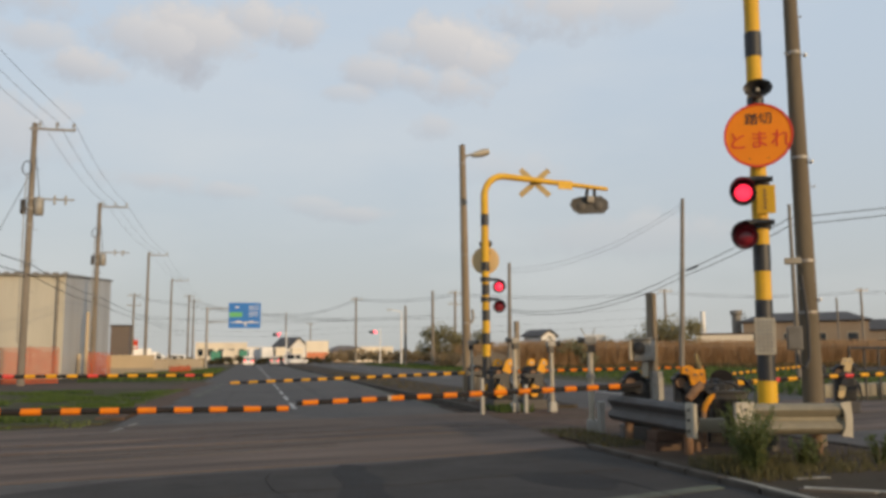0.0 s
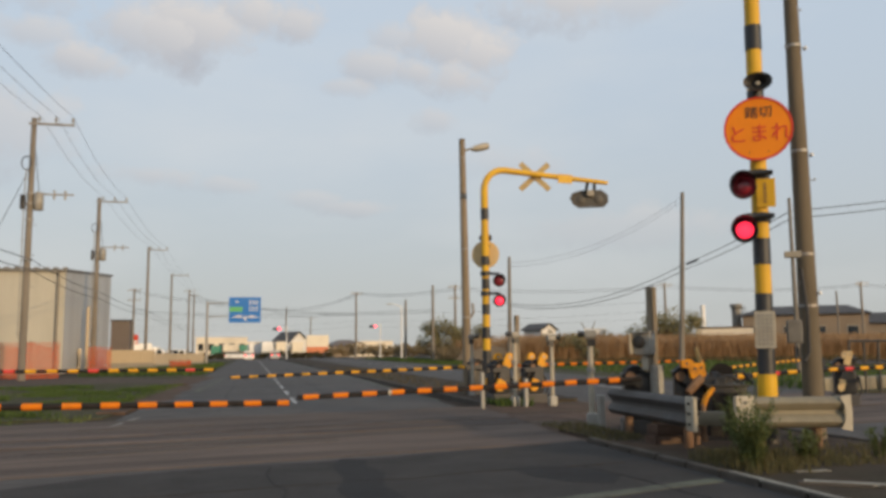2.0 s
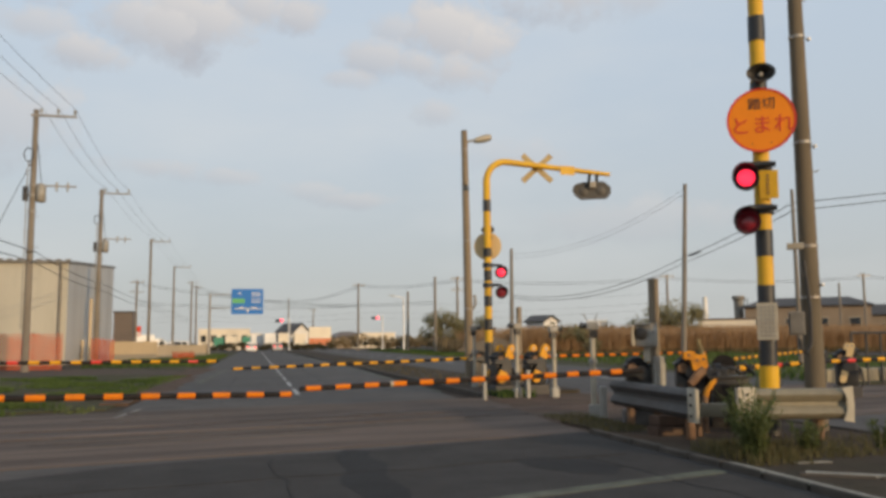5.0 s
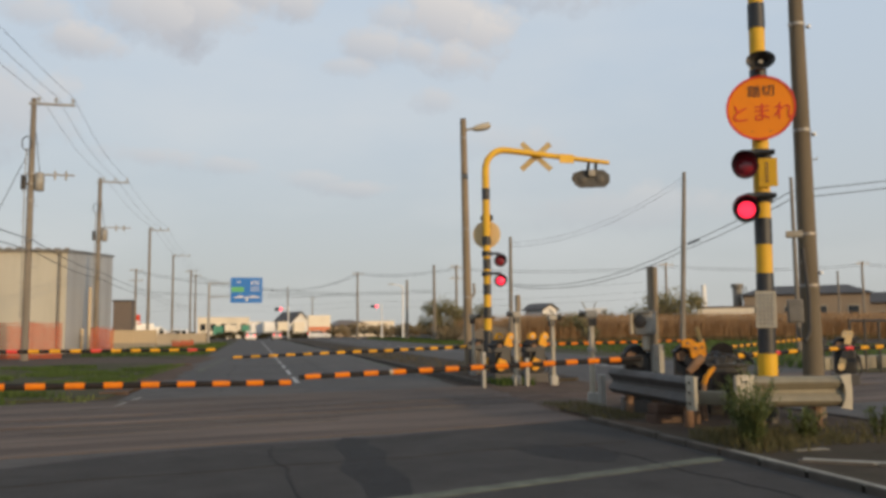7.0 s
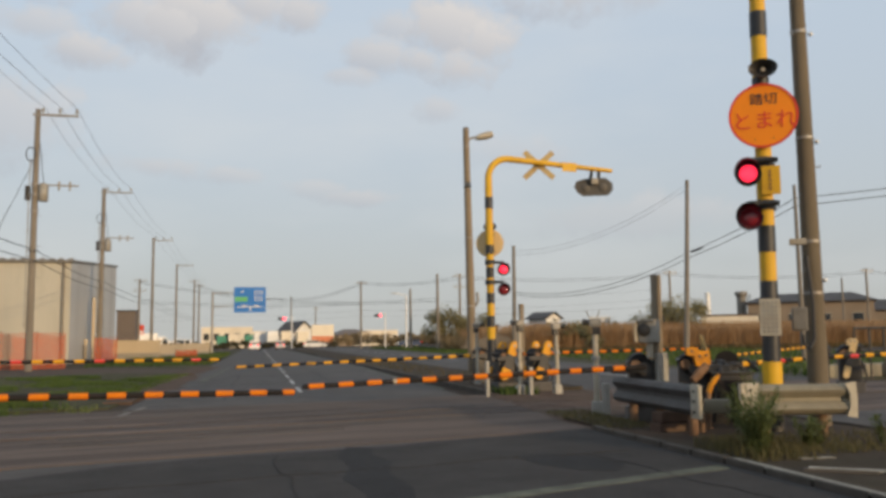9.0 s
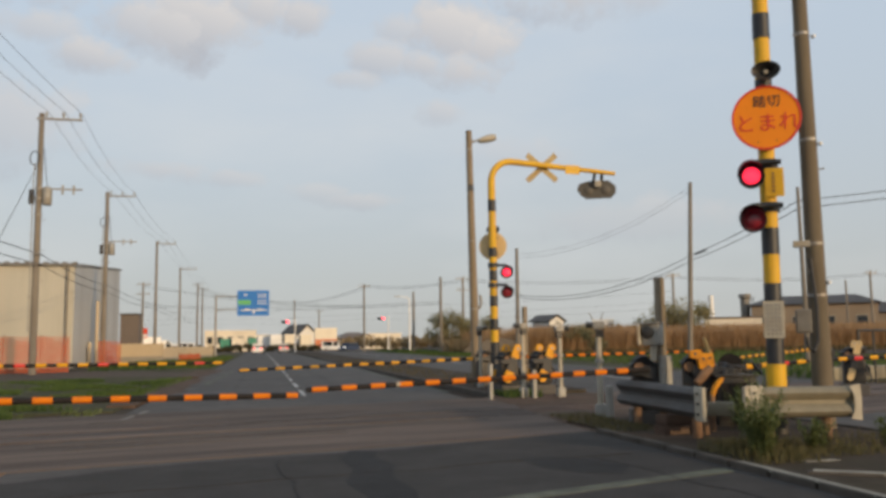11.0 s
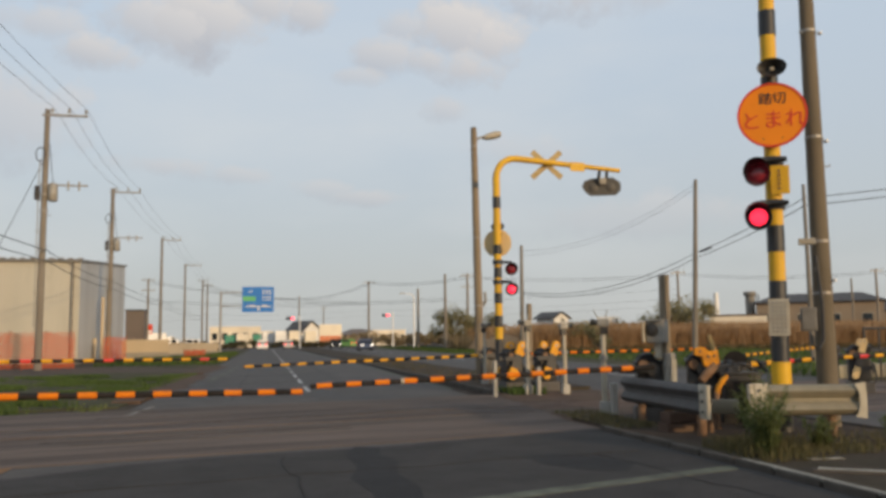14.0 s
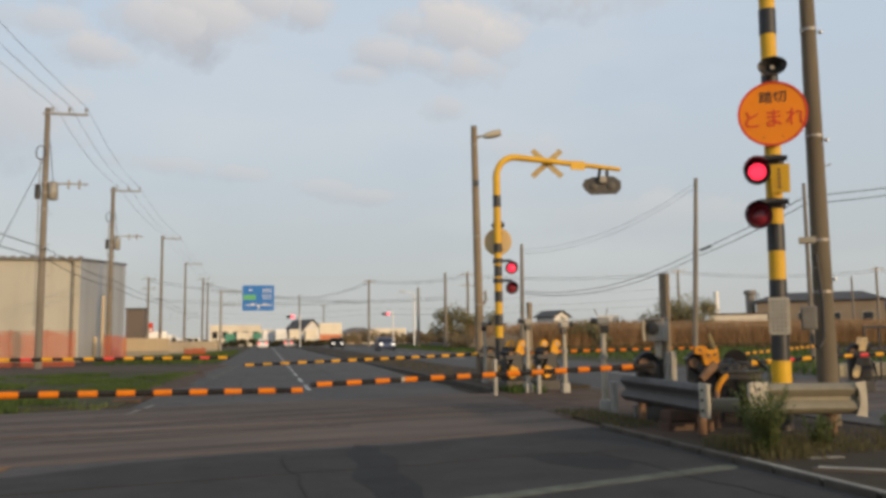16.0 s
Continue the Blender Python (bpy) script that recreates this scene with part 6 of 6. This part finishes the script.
def car(x, y, rz, colour, label, van=False, lights=True, wide=1.68):
    """A small car that faces +x before it is turned."""
    s = thing("van" if van else "car", at(x, y, 0, rz), label, "van" if van else "car", "cars on the road")
    L, W = (4.4, 1.7) if van else (4.2, wide)
    b = B()
    prism(b, [(-L / 2, 0.35), (-L / 2 + 0.1, 0.25), (L / 2 - 0.15, 0.25), (L / 2, 0.4), (L / 2 - 0.05, 0.75), (L / 2 - 0.9, 0.95), (-L / 2 + 0.1, 1.0), (-L / 2, 0.8)], -W / 2, W / 2)
    bmesh.ops.bevel(b, geom=list(b.edges), offset=0.05, segments=2, affect="EDGES")
    part("body", b, colour, s, smooth=True)
    top, rear, front = (1.85, -L / 2 + 0.15, L / 2 - 1.5) if van else (1.46, -L / 2 + 0.75, L / 2 - 1.9)
    b = B()
    prism(b, [(-L / 2 + 0.1, 0.97), (L / 2 - 0.95, 0.93), (front, top - 0.04), (rear, top - 0.04)], -W / 2 + 0.08, W / 2 - 0.08)
    part("windows", b, GLASS_DARK, s, "dark car glass")
    b = B()
    prism(b, [(rear - 0.05, top - 0.1), (front + 0.08, top - 0.1), (front - 0.05, top), (rear + 0.1, top)], -W / 2 + 0.06, W / 2 - 0.06)
    part("roof", b, colour, s)
    for xx in ((rear - L / 2 + 0.15) / 2 if not van else rear + 0.05, -0.1, (front + L / 2 - 0.95) / 2):
        b = B()
        box(b, (xx, 0, (0.95 + top) / 2), (0.12 if not van else 0.2, W - 0.13, top - 1.0))
        part("pillar", b, colour, s)
    for xx in (-L / 2 + 0.8, L / 2 - 0.85):
        for yy in (-W / 2 + 0.1, W / 2 - 0.1):
            wheel(s, xx, yy, 0.31)
    for yy in (-W / 2 + 0.25, W / 2 - 0.25):
        b = B()
        box(b, (L / 2 - 0.03, yy, 0.68), (0.1, 0.3, 0.16), 0.03)
        part("headlight", b, HEAD_GLOW if lights else PALE_METAL, s)
        b = B()
        box(b, (-L / 2 - 0.0, yy, 0.82), (0.08, 0.24, 0.22), 0.02)
        part("tail_light", b, TAIL_GLOW, s, "glowing red brake light")
    return s


def paint_car(name, c):
    return mat(name, c, 0.25, 0.1, vary=0.03, scale=2, bump=0.0)


CAR_WHITE, CAR_SILVER, CAR_BLUE, CAR_BLACK, CAR_GREEN = (paint_car("car_white", (0.75, 0.74, 0.72)), paint_car("car_silver", (0.45, 0.44, 0.43)), paint_car("car_blue", (0.05, 0.07, 0.13)),
                                                         paint_car("car_black", (0.02, 0.02, 0.022)), paint_car("car_green", (0.2, 0.4, 0.1)))
car(0.02, 122.5, 90, CAR_WHITE, "white small car waiting at the junction with brake lights on", lights=False, wide=1.48)
car(4.0, 136.0, 90, CAR_SILVER, "silver small car waiting at the junction with brake lights on", lights=False, wide=1.48)


def box_truck(x, y, rz, cargo, label, long=5.0, h=3.0):
    s = thing("truck", at(x, y, 0, rz), label, "truck", "parked trucks")
    b = B()
    box(b, (-0.6, 0, 0.9 + h / 2 - 0.2), (long, 2.2, h - 0.5), 0.05)
    part("cargo_box", b, cargo, s)
    b = B()
    prism(b, [(long / 2 - 0.5, 0.5), (long / 2 + 1.0, 0.5), (long / 2 + 1.0, 1.4), (long / 2 + 0.7, 2.3), (long / 2 - 0.5, 2.3)], -1.0, 1.0)
    part("cab", b, WHITE_PAINT, s)
    b = B()
    prism(b, [(long / 2 + 0.2, 1.45), (long / 2 + 0.98, 1.45), (long / 2 + 0.74, 2.15), (long / 2 + 0.2, 2.15)], -1.02, 1.02)
    part("windscreen", b, GLASS_DARK, s)
    b = B()
    box(b, (0, 0, 0.6), (long + 1.4, 0.9, 0.2))
    part("chassis", b, DARK_METAL, s)
    for xx in (-long / 2 + 0.6, long / 2 + 0.2):
        for yy in (-0.9, 0.9):
            wheel(s, xx, yy, 0.42)
    return s


ot = box_truck(13.2, 176, 180, CREAM, "truck with cream and orange cargo box parked by the junction", 4.6, 4.2)
b = B()
box(b, (-0.6, 1.12, 1.65), (4.4, 0.03, 1.3))
part("side_panel", b, ORANGE_P, ot, "orange side panel")
box_truck(3.4, 172, 95, WHITE_PAINT, "white box truck parked beyond the junction", 3.2, 2.9)
box_truck(6.3, 173, 92, CREAM, "cream box truck parked beyond the junction", 3.2, 2.9)
box_truck(9.3, 172, 95, CREAM, "cream box truck parked beyond the junction", 3.2, 2.8)
box_truck(-6.5, 178, 95, GREEN_P, "green box truck parked before the shops", 3.4, 2.2)
box_truck(-1.0, 186, 95, GREEN_P, "green box truck parked before the shops", 3.4, 2.4)
box_truck(-4.2, 177, 95, CREAM, "cream box truck parked before the shops", 3.2, 2.4)
box_truck(0.9, 175, 95, WHITE_PAINT, "white box truck parked before the shops", 3.2, 2.6)
box_truck(-17.5, 150, 20, WHITE_PAINT, "white box truck parked by the roadside", 3.6, 2.5)
for x, y in ((-14.5, 140), (-13.5, 150), (-12.6, 160), (-16.5, 134)):
    car(x, y, 20, CAR_WHITE, "white car parked beside the road", van=(int(y) % 20 == 0), lights=False)
sg = thing("shop_sign", at(-18.2, 142.0), "red and white shop sign on a post", "sign")
b = B()
tube(b, [(0, 0, -0.2), (0, 0, 2.6)], 0.08, 8)
part("post", b, GALV, sg)
b = B()
box(b, (0, -0.1, 3.5), (1.7, 0.2, 1.5), 0.03)
part("panel", b, SIGN_RED, sg, "red panel")
b = B()
box(b, (0, -0.21, 3.1), (1.5, 0.03, 0.4))
part("panel_band", b, WHITE_PAINT, sg, "white band")

# traffic that moves
A = car(-160, 157, 0, CAR_WHITE, "white van crossing at the junction", van=True)
Bv = car(-170, 157, 0, CAR_WHITE, "white car crossing at the junction")
C = car(-180, 157, 0, CAR_WHITE, "white car crossing at the junction")
D = car(-190, 157, 0, CAR_WHITE, "white car crossing at the junction")
E = car(-200, 157, 0, CAR_WHITE, "white van crossing at the junction", van=True)
F = car(150, 150.5, 180, CAR_BLUE, "dark blue car turning towards the crossing")
G = car(170, 150.5, 180, CAR_BLACK, "black car turning towards the crossing")
H = car(190, 150.5, 180, CAR_GREEN, "bright green car at the junction")


# ---- motions ----
def crossing_rows(x_mid, t_mid, speed, y=157.0, rz=0.0):
    """Steady drive along the cross road; it passes x_mid at t_mid."""
    return [(t, at(x_mid + speed * (t - t_mid), y, 0, rz)) for t in (0.0, 4.0, 8.0, 12.0, 16.0)]


def motions():
    # lamps swap every 0.61 s; the pair overlaps for a moment
    for n, plate in enumerate(PLATES):
        lit = n % 2 == 0
        base = plate.matrix_basis.copy()
        angle = 0.0 if lit else 170.0
        rows = [(0.0, base @ pose(0, 0, 0, 0, 0, angle))]
        for k in range(26):
            f0 = 343 if k == 18 else round((0.5 + 0.611 * k) * FPS)
            f0 -= 0 if lit else 2
            if f0 > 477:
                break
            goal = 170.0 - angle
            for j in range(3):
                rows.append(((f0 + j) / FPS, base @ pose(0, 0, 0, 0, 0, angle + (goal - angle) * j / 2)))
            angle, lit = goal, not lit
        rows.append((16.0, base @ pose(0, 0, 0, 0, 0, angle)))
        walk(plate, rows)
    walk(A, crossing_rows(8.4, 0.0, 15.9))
    walk(Bv, crossing_rows(13.8, 3.0, 15.9))
    walk(C, crossing_rows(12.4, 7.0, 16.4))
    walk(D, crossing_rows(11.0, 9.0, 16.0))
    walk(E, crossing_rows(18.2, 11.3, 15.0))
    walk(F, [(0.0, at(120, 150.5, 0, 180)), (6.0, at(58, 150.5, 0, 180)), (9.0, at(27.5, 150.5, 0, 180)), (10.3, at(18.5, 149.0, 0, 192)), (11.3, at(14.2, 139.0, 0, 245)),
             (12.0, at(12.9, 125.0, 0, 267)), (12.5, at(12.6, 118.0, 0, 269)), (14.0, at(12.4, 103.5, 0, 270)), (15.0, at(12.35, 94.5, 0, 270)), (16.0, at(12.3, 86.0, 0, 270))])
    walk(G, [(0.0, at(160, 150.5, 0, 180)), (9.5, at(60, 150.5, 0, 180)), (12.0, at(24.0, 150.5, 0, 180)), (12.6, at(17.0, 149.5, 0, 188)), (13.0, at(13.6, 146.5, 0, 215)), (13.4, at(11.9, 141.0, 0, 252)),
             (14.0, at(11.3, 133.0, 0, 268)), (15.0, at(10.5, 123.0, 0, 268)), (16.0, at(9.8, 114.0, 0, 268))])
    walk(H, [(0.0, at(150, 152.5, 0, 180)), (9.5, at(62, 152.5, 0, 180)), (12.0, at(26.5, 152.5, 0, 180)), (12.6, at(21.6, 152.5, 0, 180)), (13.0, at(19.0, 152.5, 0, 180)), (13.6, at(16.0, 153.0, 0, 165)),
             (14.3, at(14.5, 158.0, 0, 110)), (15.2, at(13.8, 172.0, 0, 90)), (16.0, at(13.6, 186.0, 0, 90))])


motions()
